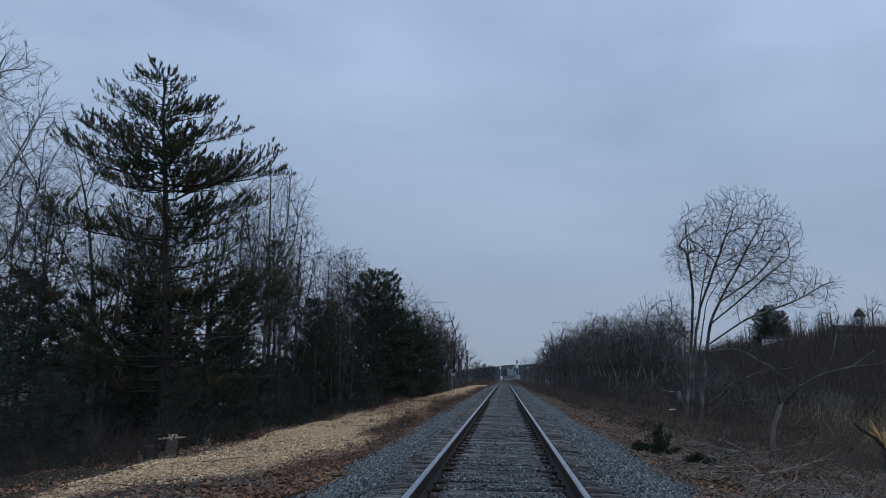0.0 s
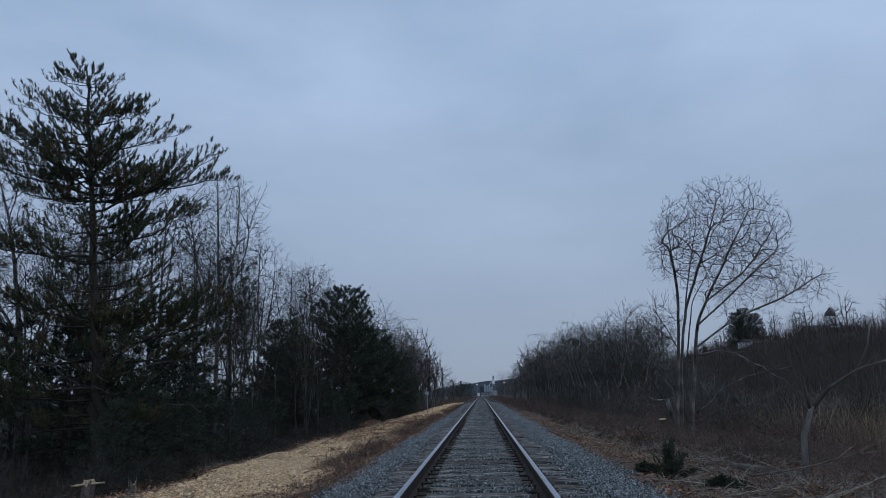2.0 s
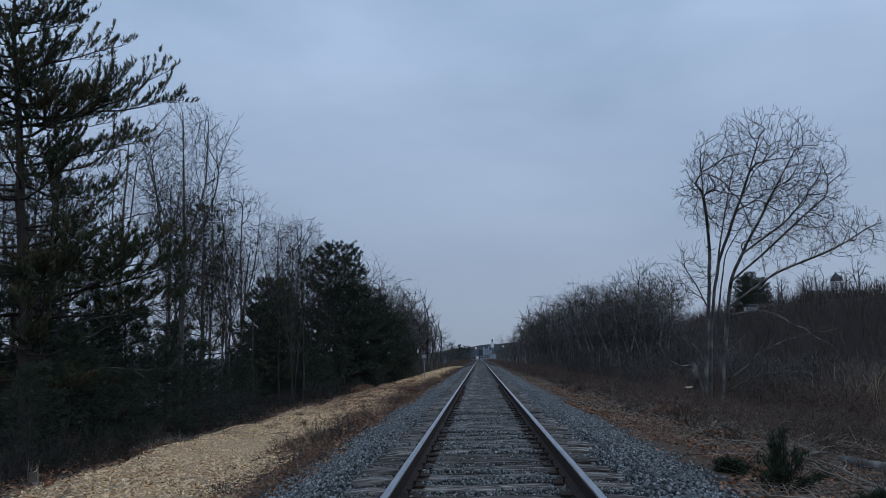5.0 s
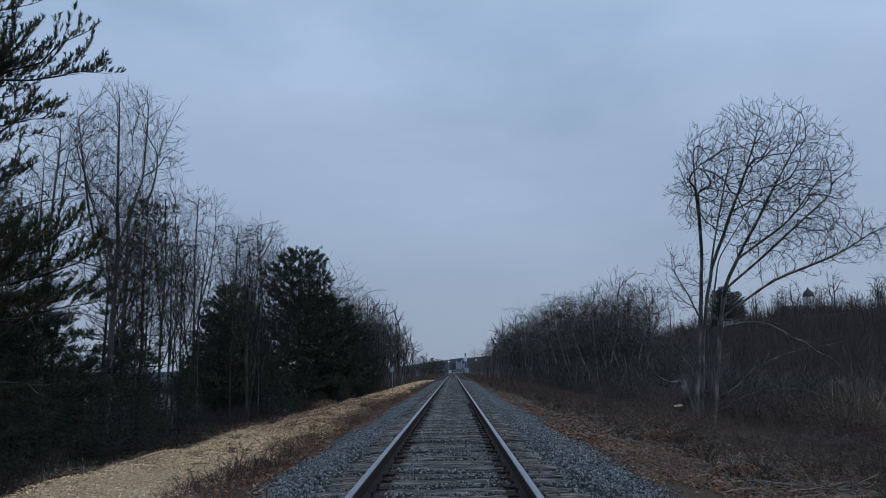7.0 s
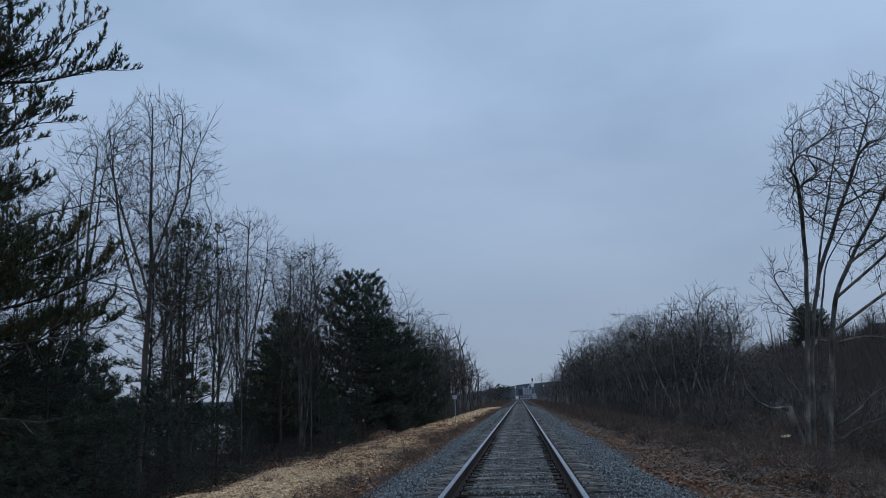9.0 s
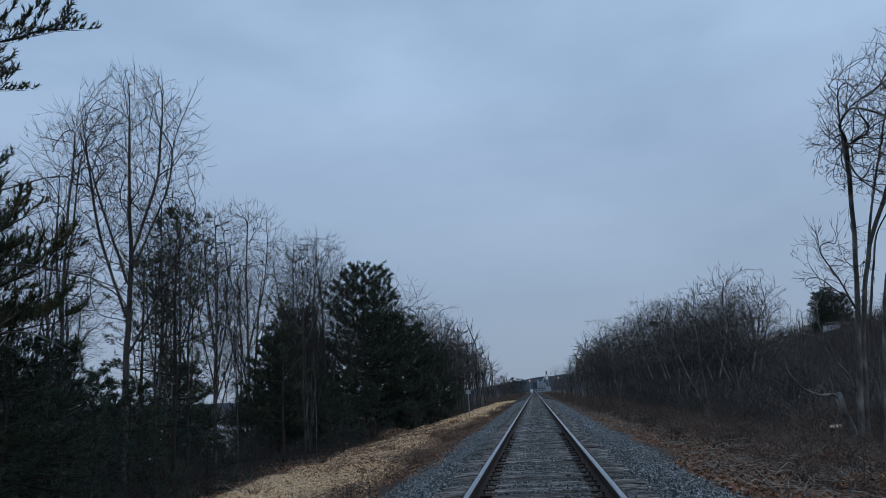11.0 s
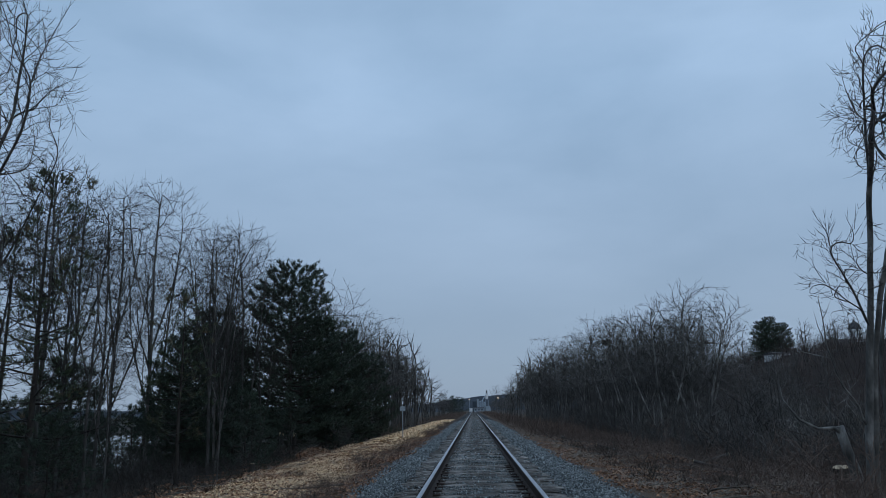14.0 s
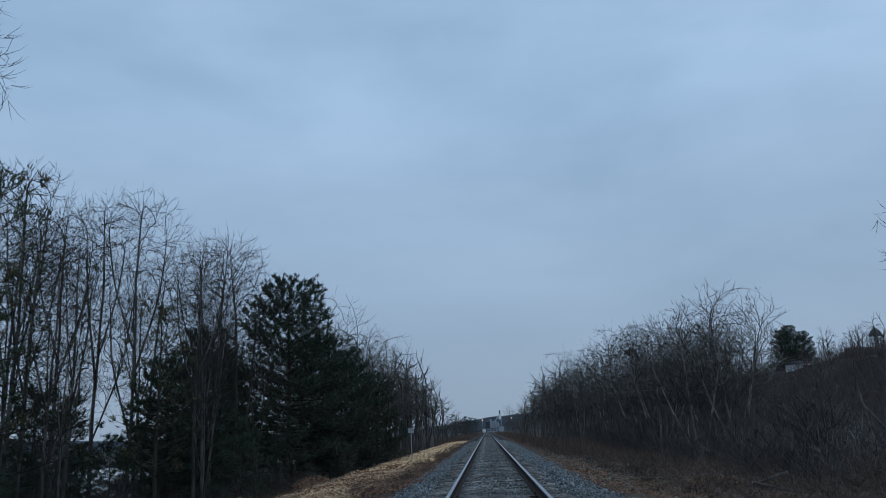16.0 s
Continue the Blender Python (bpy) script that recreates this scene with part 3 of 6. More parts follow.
def massed(name, items, label, category="trees"):
    """Far trees beyond counting, joined into one mesh. items: source tree, x, y, turn, scale."""
    co, li, ls, lt, mi, mats = [], [], [], [], [], []
    nv = nl = 0
    cache = {}
    for src, x, y, turn, scale in items:
        m = np.array(pose(x, y, gz(x, y), 0, 0, turn) @ Matrix.Diagonal((scale, scale, scale, 1)))
        for ch in src.children:
            me = ch.data
            if me.name not in cache:
                a = np.empty(len(me.vertices) * 3)
                me.vertices.foreach_get("co", a)
                b = np.empty(len(me.loops), int)
                me.loops.foreach_get("vertex_index", b)
                c = np.empty(len(me.polygons), int)
                me.polygons.foreach_get("loop_total", c)
                cache[me.name] = (a.reshape(-1, 3), b, c)
            a, b, c = cache[me.name]
            mat = me.materials[0]
            if mat not in mats:
                mats.append(mat)
            co.append(a @ m[:3, :3].T + m[:3, 3])
            li.append(b + nv)
            lt.append(c)
            mi.append(np.full(len(c), mats.index(mat)))
            nv += len(a)
    co, li, lt, mi = np.concatenate(co), np.concatenate(li), np.concatenate(lt), np.concatenate(mi)
    me = bpy.data.meshes.new(name)
    me.vertices.add(len(co))
    me.vertices.foreach_set("co", co.ravel())
    me.loops.add(len(li))
    me.loops.foreach_set("vertex_index", li)
    me.polygons.add(len(lt))
    me.polygons.foreach_set("loop_start", np.concatenate([[0], np.cumsum(lt)[:-1]]))
    me.polygons.foreach_set("loop_total", lt)
    for mat in mats:
        me.materials.append(mat)
    me.polygons.foreach_set("material_index", mi)
    me.update(calc_edges=True)
    return tagged(new(name, me), label, category, kind="stuff")


# tall pine by the chip strip
def white_pine(seed, height, radius, label, reach, lean, boughs):
    """reach(z): how far a bough's tip stands out at the height z. Boughs sweep out and turn up into brushes of needles."""
    rng = random.Random(seed)
    wood, leaf = Geo(), Geo()
    n = 16
    pts = [Vector((lean * (i / n) ** 1.3 + rng.uniform(-0.04, 0.04), rng.uniform(-0.04, 0.04), -0.25 + (height + 0.25) * i / n)) for i in range(n + 1)]
    rad = [max(0.025, radius * (1 - 0.9 * i / n)) for i in range(n + 1)]
    wood.tube(pts, rad, 10)

    def at(h):
        q = max(0, min(0.999, (h + 0.25) / (height + 0.25))) * n
        return pts[int(q)].lerp(pts[int(q) + 1], q - int(q)), rad[int(q)]

    sweep = list(boughs)
    z = 2.2
    while z < height - 0.15:
        k = rng.randint(4, 6) if z < 8.6 else rng.randint(6, 8)
        a0 = rng.uniform(0, 6.28)
        for j in range(k):
            az = a0 + 6.28 * j / k + rng.uniform(-0.35, 0.35)
            sweep.append((z + rng.uniform(-0.2, 0.2), az, reach(z) * rng.uniform(0.3, 0.96)))
        z += rng.uniform(0.42, 0.95)
    for z, az, L in sweep:
        s = z / height
        fall = (0.04 + 0.22 * s + rng.uniform(-0.06, 0.08)) * L
        o, r0 = at(max(0.5, z - fall))
        out = Vector((math.cos(az), math.sin(az), 0))
        axis_x = pts[0].x + lean * (z / height) ** 1.3
        end = Vector((axis_x + out.x * L, out.y * L, z))
        mid = o.lerp(end, 0.55) + Vector((0, 0, -0.16 * L * (1 - 0.4 * s))) + rvec(rng) * 0.08 * L
        m = 7
        bp = [(o * (1 - t) ** 2 + mid * 2 * t * (1 - t) + end * t * t) + rvec(rng) * 0.02 * L for t in [i / m for i in range(m + 1)]]
        bp[0] = o
        br0 = max(0.014, min(r0 * 0.5, 0.012 + 0.010 * L))
        wood.tube(bp, [max(0.007, br0 * (1 - 0.85 * i / m)) for i in range(m + 1)], 5)
        q = max(6, int(L * (5.0 if z < 8.6 else 6.2)))
        full = rng.uniform(0.3, 1.35)
        bare = 0.34 if z < 8.6 else 0.10
        for j in range(q):
            f = bare + (1 - bare) * (j + rng.random()) / q
            i = min(m - 1, int(f * m))
            a = bp[i].lerp(bp[i + 1], f * m - i)
            t = (bp[i + 1] - bp[i]).normalized()
            side = Vector((-t.y, t.x, 0)).normalized() * (1 if j % 2 else -1)
            sd = (t * 0.9 + side * rng.uniform(0.2, 1.0) + Vector((0, 0, rng.uniform(-0.1, 0.95)))).normalized()
            sl = min(1.3, 0.25 * L + 0.3) * (1.25 - 0.7 * f) * rng.uniform(0.55, 1.25)
            e = a + sd * sl + Vector((0, 0, 0.12 * sl))
            wood.twig([a, a.lerp(e, 0.5) - Vector((0, 0, 0.03)), e], 0.009)
            shoots = max(2, int(sl * 11 * full))
            for c in range(shoots):
                g = 0.25 + 0.75 * (c + rng.random()) / shoots
                b = a.lerp(e, g)
                up = (sd * 0.55 + Vector((0, 0, 0.85)) + rvec(rng) * 0.45).normalized()
                sh = rng.uniform(0.10, 0.24)
                for _ in range(16):
                    w = b + up * sh * rng.random()
                    d = (up * 1.15 + rvec(rng) * 0.8).normalized()
                    x = d.cross(rvec(rng)).normalized() * 0.013
                    v = len(leaf.v)
                    leaf.v += [tuple(w - x), tuple(w + x), tuple(w + d * rng.uniform(0.08, 0.15))]
                    leaf.f.append((v, v + 1, v + 2))
    ob = tagged(new("white_pine"), label, "pine tree")
    part("trunk", wood, M_BARK_DARK, ob, smooth=True)
    part("crown", leaf, M_NEEDLE, ob)
    return ob


def hero_reach(z):
    return float(np.interp(z, [2, 4, 6, 7.5, 9, 10.4, 11.2, 12.3, 13.4, 14.3, 14.9], [3.6, 4.4, 3.8, 3.5, 3.5, 4.0, 3.7, 3.1, 2.4, 1.6, 0.7]))


hero = white_pine(5, 14.7, 0.23, "tall green white pine with open layered boughs", hero_reach, -1.3,
                  ((10.8, -0.1, 4.6), (10.5, 0.2, 4.4), (10.2, -0.35, 4.0), (11.9, 0.0, 3.2), (12.9, 0.1, 2.0), (12.4, 3.1, 3.4), (13.7, 3.2, 2.4), (11.4, 3.3, 3.9), (10.6, 2.8, 4.2), (14.4, 2.9, 1.7), (14.2, 0.4, 1.1),
                   (5.9, -0.2, 4.7), (5.6, 0.1, 4.4), (5.3, -0.5, 4.6), (5.7, -0.7, 3.8), (7.3, -0.3, 3.4), (8.7, -0.2, 3.6), (4.4, -0.9, 4.2), (8.2, 3.4, 3.8), (6.4, 3.0, 4.2)))
rng = random.Random(15)
for h, az, L in ((3.4, -0.35, 5.4), (4.0, -0.9, 4.6), (2.8, 0.15, 5.0), (4.6, -0.05, 5.6), (2.4, -1.3, 4.0), (5.2, -0.6, 4.4), (3.0, -1.9, 3.8), (2.0, -0.6, 4.4), (5.8, 0.2, 4.6)):
    g = Geo()
    d = Vector((math.cos(az), math.sin(az), 0.12)).normalized()
    pts = [Vector((-0.3 * h / 14, 0, h))]
    for k in range(9):
        d = (d + rvec(rng) * 0.16 + Vector((0, 0, 0.05 if k < 4 else -0.10))).normalized()
        pts.append(pts[-1] + d * L / 9)
    g.tube(pts, [0.032 * (1 - 0.08 * k) for k in range(10)], 5)
    for k in range(3, 10):
        e = (d + rvec(rng) * 0.9).normalized()
        g.twig([pts[k], pts[k] + e * rng.uniform(0.25, 0.5), pts[k] + e * rng.uniform(0.6, 1.1) + rvec(rng) * 0.15], 0.012)
    part("dead_bough", g, M_BARK, hero, "bare grey dead bough")
place(hero, -12.45, 25.0)

# pale many-limbed tree beside the pine
front = grown_tree("birch", 11, "pale-barked bare tree with long upswept limbs",
                   (((0, 0, -0.25), (0, 0, 3.4), (-0.35, 0, 6.6), (-0.9, 0.1, 9.8), (-1.7, 0, 12.6)), ((0, 0, 2.0), (0.9, -0.2, 3.9), (1.5, -0.3, 6.0), (1.6, -0.4, 8.6)), ((0, 0, 2.6), (-1.5, 0.1, 4.4), (-2.8, 0.2, 7.0), (-3.4, 0.1, 9.4)),
                    ((-0.1, 0, 4.4), (0.6, 0.4, 7.0), (0.8, 0.5, 10.2)), ((-0.3, 0, 5.6), (-1.8, -0.3, 8.2), (-2.8, -0.5, 11.0))),
                   ((-1.2, 0, 9.6, 3.0, 2.4, 3.9, 0.75), (-2.8, 0, 6.4, 1.9, 1.5, 2.6, 0.2), (1.5, -0.3, 6.6, 1.4, 1.2, 2.4, 0.12)), 2600, bark=M_BARK_PALE, step=0.24, tip=0.0066, spur=0.4, power=2.75, lift=0.2, girth=(0.16, 0.06, 0.07, 0.05, 0.05))
place(front, -17.9, 29.3, 0, 1.0)
again(front, -19.6, 22.5, 75, 0.9)
again(front, -13.9, 14.0, 200, 0.82)

# tall bare tree with upright forks
tall = grown_tree("tall_bare_tree", 23, "tall bare grey tree with upright forked limbs",
                  (((0, 0, -0.25), (0.05, 0, 4.0), (0.1, 0, 7.6), (0.0, 0, 10.4), (-0.1, 0.1, 12.6)), ((0.1, 0, 7.0), (0.8, 0.2, 9.4), (0.9, 0.3, 12.4)), ((0.1, 0, 6.6), (1.3, -0.2, 8.8), (1.6, -0.3, 10.6), (2.3, -0.3, 12.0)),
                   ((0.05, 0, 6.2), (-1.0, 0.3, 8.8), (-2.0, 0.4, 11.6)), ((0.05, 0, 5.2), (-0.7, -0.4, 8.0), (-1.2, -0.7, 11.9)), ((0.0, 0, 4.0), (1.1, 0.2, 6.0), (2.2, 0.2, 8.6))),
                  ((0.1, 0, 10.2, 2.2, 1.9, 2.8, 0.72), (0.3, 0, 7.0, 1.7, 1.6, 2.2, 0.28)), 1800, step=0.22, lift=0.2, tip=0.0068, spur=0.5, power=2.8, girth=(0.12, 0.04, 0.045, 0.04, 0.04, 0.03))
place(tall, -11.6, 33.0, 0, 1.0)

# bare woodland kinds
WOOD_LABEL = "slender bare woodland tree with fine upright twigs"
KIND_A = grown_tree("bare_tree", 31, WOOD_LABEL, (((0, 0, -0.25), (0.1, 0, 4), (-0.05, 0.1, 8), (0.1, 0, 11)), ((0.05, 0, 4.6), (0.8, 0.3, 7.4), (1.1, 0.4, 10.2)), ((0.05, 0.05, 5.4), (-0.8, -0.2, 8.0), (-1.1, -0.3, 10.4)), ((0, 0, 2.6), (-0.7, 0.4, 5.0), (-0.9, 0.6, 7.5))),
                    ((0.05, 0, 9.0, 1.9, 1.8, 2.7, 0.75), (-0.1, 0, 5.6, 1.6, 1.5, 1.9, 0.25)), 820, step=0.3, lift=0.1, tip=0.0072, spur=0.46, power=2.85, girth=(0.085, 0.03, 0.03, 0.025))
KIND_B = grown_tree("bare_tree", 37, WOOD_LABEL, (((0, 0, -0.25), (0.3, 0, 4), (0.5, 0.1, 7.5), (0.8, 0, 10.2)), ((0.15, 0.1, -0.25), (-0.4, 0.3, 4), (-0.8, 0.4, 8.6)), ((0.4, 0, 5), (1.2, -0.4, 8.0)), ((-0.4, 0.3, 4.4), (-1.4, 0.1, 7.0))),
                    ((0.5, 0, 8.5, 1.8, 1.7, 2.4, 0.55), (-0.9, 0.3, 7.0, 1.6, 1.4, 2.5, 0.45)), 820, step=0.3, lift=0.1, tip=0.0072, spur=0.46, power=2.85, girth=(0.075, 0.065, 0.03, 0.03))
KIND_C = grown_tree("bare_tree", 41, "bushy bare tree with a rounded twiggy crown", (((0, 0, -0.2), (0.2, 0, 2.5), (0.4, 0.2, 6.5)), ((0.1, 0.1, -0.2), (-0.8, 0.2, 2.6), (-1.6, 0.3, 5.6)), ((-0.1, 0, -0.2), (0.9, -0.5, 2.6), (1.8, -0.8, 5.4))),
                    ((0, 0, 5.2, 3.0, 2.6, 3.0, 1.0),), 800, bark=M_BARK_PALE, twig=M_TWIG_I, step=0.3, lift=0.15, tip=0.0085, spur=0.42, power=2.8)
KIND_D = grown_tree("bare_tree", 43, "bare grey tree of the far tree line", (((0, 0, -0.2), (0.2, 0, 3.5), (0.4, 0, 8.4)), ((0.1, 0.1, -0.2), (-0.9, 0.2, 3.5), (-1.6, 0.2, 6.8))),
                    ((0.1, 0, 6.2, 2.5, 2.3, 3.3, 1.0),), 370, twig=M_TWIG_I, step=0.6, lift=0.15, tip=0.010, spur=0.6, spurs=1, power=2.7)
KIND_E = grown_tree("bare_tree", 44, "bare grey tree of the far tree line", (((0, 0, -0.2), (0.2, 0, 3.5), (0.4, 0, 8.0)), ((0.1, 0.1, -0.2), (-0.9, 0.2, 3.5), (-1.6, 0.2, 6.4))),
                    ((0.1, 0, 5.8, 2.6, 2.4, 3.2, 1.0),), 60, twig=M_TWIG_I, step=1.2, lift=0.2, tip=0.034, spur=1.0, spurs=1, power=2.8)
SHRUB = bare_tree("shrub", 47, 2.8, 0.016, "tangled grey bare shrub thicket", "shrub", stems=[(0.7 * math.cos(k * 2.4) * k / 11, 0.7 * math.sin(k * 2.4) * k / 11, 0.6 * math.cos(k * 2.0), 0.6 * math.sin(k * 2.0), 0.45 + 0.55 * ((k * 7) % 11) / 11) for k in range(12)],
                  bark=M_TWIG_I, twig=M_TWIG_I, kids=[5, 3], levels=2, thick=1, lo=[0.12, 0.15], segs=[5, 3, 1], sides=[3, 3, 3], ratio=[0.42, 0.5], angle=[40, 45], least=0.006, wander=[0.2, 0.26, 0.3])
SHRUB_B = bare_tree("shrub", 53, 2.0, 0.014, "low brown bare brush", "shrub", stems=[(0.9 * math.cos(k * 2.4) * k / 12, 0.9 * math.sin(k * 2.4) * k / 12, 0.9 * math.cos(k * 1.7), 0.9 * math.sin(k * 1.7), 0.4 + 0.6 * ((k * 5) % 9) / 9) for k in range(13)],
                    bark=M_TWIG_RED, twig=M_TWIG_RED, kids=[5, 3], levels=2, thick=1, lo=[0.12, 0.15], segs=[5, 3, 1], sides=[3, 3, 3], ratio=[0.45, 0.5], angle=[42, 45], least=0.005, wander=[0.22, 0.28, 0.3])


def dark_reach(s):
    return float(np.interp(s, [0, 0.15, 0.4, 0.6, 0.8, 0.93, 1.0], [3.6, 4.2, 3.9, 3.4, 2.6, 1.8, 0.7]))


DARK = pine("dark_pine", 61, 11.2, 0.2, "dense dark green pine with boughs to the ground", dark_reach, first=0.05, gap=0.42, per=7, size=0.26, blades=8, width=0.022,
            needles=M_NEEDLE_DARK, clump=6, sub=2.5, vary=(0.7, 1.1), rise=0.06)
HEMLOCK = pine("hemlock", 67, 4.6, 0.07, "low dark hemlock with sweeping boughs in the undergrowth", lambda s: 0.5 + 2.3 * (1 - s) ** 0.7, first=0.03, gap=0.32, per=5, size=0.21, blades=9, width=0.014, needles=M_NEEDLE_DARK, clump=3, sub=2.2, droop=0.1, rise=0.02, vary=(0.4, 1.15))
THIN = pine("thin_pine", 71, 10.0, 0.12, "thin sparse pine with dead lower boughs", lambda s: 3.0 - 1.9 * s, first=0.22, gap=0.5, per=4, size=0.24, blades=8, width=0.016, density=0.8, clump=2, sub=1.2, vary=(0.4, 1.15))
place(DARK, -11.3, 62.5, 0, 1.0)
place(THIN, -12.8, 38.4, 30, 1.0)
place(HEMLOCK, -11.0, 27.5, 0, 1.0)
place(KIND_A, -14.3, 56.5, 0, 1.12)
place(KIND_B, -17.5, 57.5, 0, 1.2)
place(KIND_C, 9.0, 66.0, 0, 0.95)
again(KIND_C, 11.7, 15.2, 40, 0.72)
place(KIND_D, 9.0, 130.0, 0, 1.0)
place(KIND_E, 10.0, 190.0, 0, 1.0)
place(SHRUB, 7.4, 38.5)
place(SHRUB_B, 6.2, 31.0)

rng = random.Random(101)
# dark pines behind the strip
for x, y, s in ((-14.8, 60.0, 0.66), (-8.9, 67.0, 0.66), (-17.5, 66.0, 0.85), (-12.4, 70.0, 0.8), (-8.0, 74.0, 0.55), (-14.0, 52.5, 0.55)):
    again(DARK, x, y, rng.uniform(0, 360), s)
for x, y, s in ((-13.6, 18.8, 0.8), (-16.2, 19.4, 1.0), (-17.2, 24.0, 1.2), (-10.6, 23.8, 0.65), (-9.7, 27.5, 0.6), (-12.6, 28.6, 1.0), (-15.4, 28.0, 1.2), (-10.2, 31.0, 0.65),
                (-13.2, 32.5, 0.95), (-18.4, 29.5, 1.3), (-20.0, 21.5, 1.4), (-19.0, 36.0, 1.3), (-10.4, 51.0, 0.7), (-12.4, 55.5, 0.9), (-9.8, 57.0, 0.7),
                (-20.5, 43.0, 1.2), (-22.5, 31.0, 1.6), (-9.0, 62.5, 0.6), (-10.0, 21.2, 0.5), (-9.4, 24.5, 0.45), (-9.0, 29.5, 0.4), (-9.3, 33.5, 0.5), (-9.2, 48.0, 0.5), (-11.8, 16.8, 0.5)):
    again(HEMLOCK, x, y, rng.uniform(0, 360), s)
for x, y, s in ((-15.8, 41.5, 0.9), (-10.9, 44.5, 0.7), (-17.0, 33.5, 1.05), (-14.5, 29.0, 0.9), (-18.5, 26.0, 1.0)):
    again(THIN, x, y, rng.uniform(0, 360), s)
# bare woodland on the lake side
for x, y, s in ((-10.9, 33.5, 0.62), (-15.6, 31.0, 0.9), (-12.2, 40.5, 0.85), (-14.5, 43.0, 1.0), (-16.8, 45.5, 1.05), (-19.0, 49.0, 1.1), (-11.2, 48.5, 0.72), (-14.2, 45.0, 0.95), (-11.8, 51.0, 0.8),
                (-15.5, 52.0, 1.05), (-12.6, 53.5, 0.95), (-18.2, 54.0, 1.1), (-21.5, 45.0, 1.05), (-20.5, 40.0, 1.0), (-19.5, 36.0, 0.95), (-22.0, 57.0, 1.15), (-20.0, 62.0, 1.1), (-15.8, 66.0, 1.05), (-12.9, 58.5, 1.08),
                (-23.0, 33.0, 1.0), (-21.0, 27.5, 0.95), (-24.5, 40.0, 1.0), (-16.2, 27.0, 0.8), (-10.2, 37.8, 0.5), (-9.9, 46.0, 0.5), (-10.2, 53.0, 0.55), (-26.0, 50.0, 1.1), (-18.0, 17.0, 0.9), (-22.0, 19.0, 1.0), (-15.3, 35.6, 1.1), (-17.4, 31.8, 1.05)):
    again(rng.choice((KIND_A, KIND_A, KIND_B)), x, y, rng.uniform(0, 360), s * rng.uniform(1.0, 1.12) * (1.1 if 47 < y < 60 else 0.87 if y > 36 else 1.0))
far_left, far_right, hill_trees = [], [], []
for i in range(44):
    y = 72 + i * 2.3 + rng.uniform(-1.5, 1.5)
    x = -rng.uniform(7.5, 17)
    item = (KIND_D, x, y, rng.uniform(0, 360), rng.uniform(1.02, 1.22) * (0.92 if x > -9.5 else 1.22))
    if y < 95:
        again(*item)
    else:
        far_left.append(item if y < 108 else (KIND_E, *item[1:]))
for i in range(44):
    y = 168 + i * 5.4
    far_left.append((KIND_E, -rng.uniform(6.5, 16), y, rng.uniform(0, 360), rng.uniform(0.5, 0.85)))
    far_right.append((KIND_E, rng.uniform(8.5, 20), y + 2, rng.uniform(0, 360), rng.uniform(0.6, 0.95)))
for i in range(30):
    far_left.append((KIND_E, -rng.uniform(185, 215), 20 + i * 9.0, rng.uniform(0, 360), rng.uniform(0.9, 1.5)))
    far_left.append((KIND_E, -rng.uniform(25, 44), 16 + i * 1.1 if i < 25 else 84 + (i - 25) * 6, rng.uniform(0, 360), rng.uniform(0.6, 0.95)))
# wood on the marsh side
for i in range(30):
    y = 55 + i * 1.6 + rng.uniform(-1.5, 1.5)
    x = rng.uniform(7.8, min(19.0, 0.23 * y))
    again(KIND_C, x, y, rng.uniform(0, 360), rng.uniform(0.84, 1.12) * (0.86 if x < 10 else 1.0))
for i in range(70):
    y = 70 + i * 1.5 + rng.uniform(-2, 2)
    x = rng.uniform(8.5, min(26.0, 0.24 * y))
    item = (KIND_D, x, y, rng.uniform(0, 360), rng.uniform(0.88, 1.14) * (0.92 if x < 11 else 1.0))
    if y < 95:
        again(*item)
    else:
        far_right.append(item if y < 108 else (KIND_E, *item[1:]))
for i in range(26):
    y = 88 + i * 3.2
    far_right.append((KIND_D if y < 108 else KIND_E, rng.uniform(7.4, 12.5), y, rng.uniform(0, 360), rng.uniform(0.85, 1.1)))
for i in range(24):
    y = 46 + i * 1.6
    again(KIND_D, rng.uniform(11, 0.32 * y), y, rng.uniform(0, 360), rng.uniform(0.36, 0.55))
for i in range(60):
    hill_trees.append((KIND_E, 46 + rng.uniform(-10, 24), 56 + i * 3.4, rng.uniform(0, 360), rng.uniform(0.22, 0.45)))
for i in range(34):
    hill_trees.append((KIND_E, rng.uniform(58, 100), 66 + i * 6, rng.uniform(0, 360), rng.uniform(0.5, 0.85)))
massed("far_wood", far_left, "bare grey trees far along the line")
massed("far_wood", far_right, "bare grey trees far along the line")
for i in range(30):
    hill_trees.append((KIND_E, rng.uniform(40, 72), 118 + i * 2.2, rng.uniform(0, 360), rng.uniform(0.4, 0.7)))
massed("hill_wood", hill_trees, "bare trees along the hilltop")
for x, y, k in ((51.8, 150.0, 0.60), (56.0, 151.0, 0.5), (54.0, 152.0, 0.62)):
    again(DARK, x, y, rng.uniform(0, 360), k, "small dark pine on the hillside")
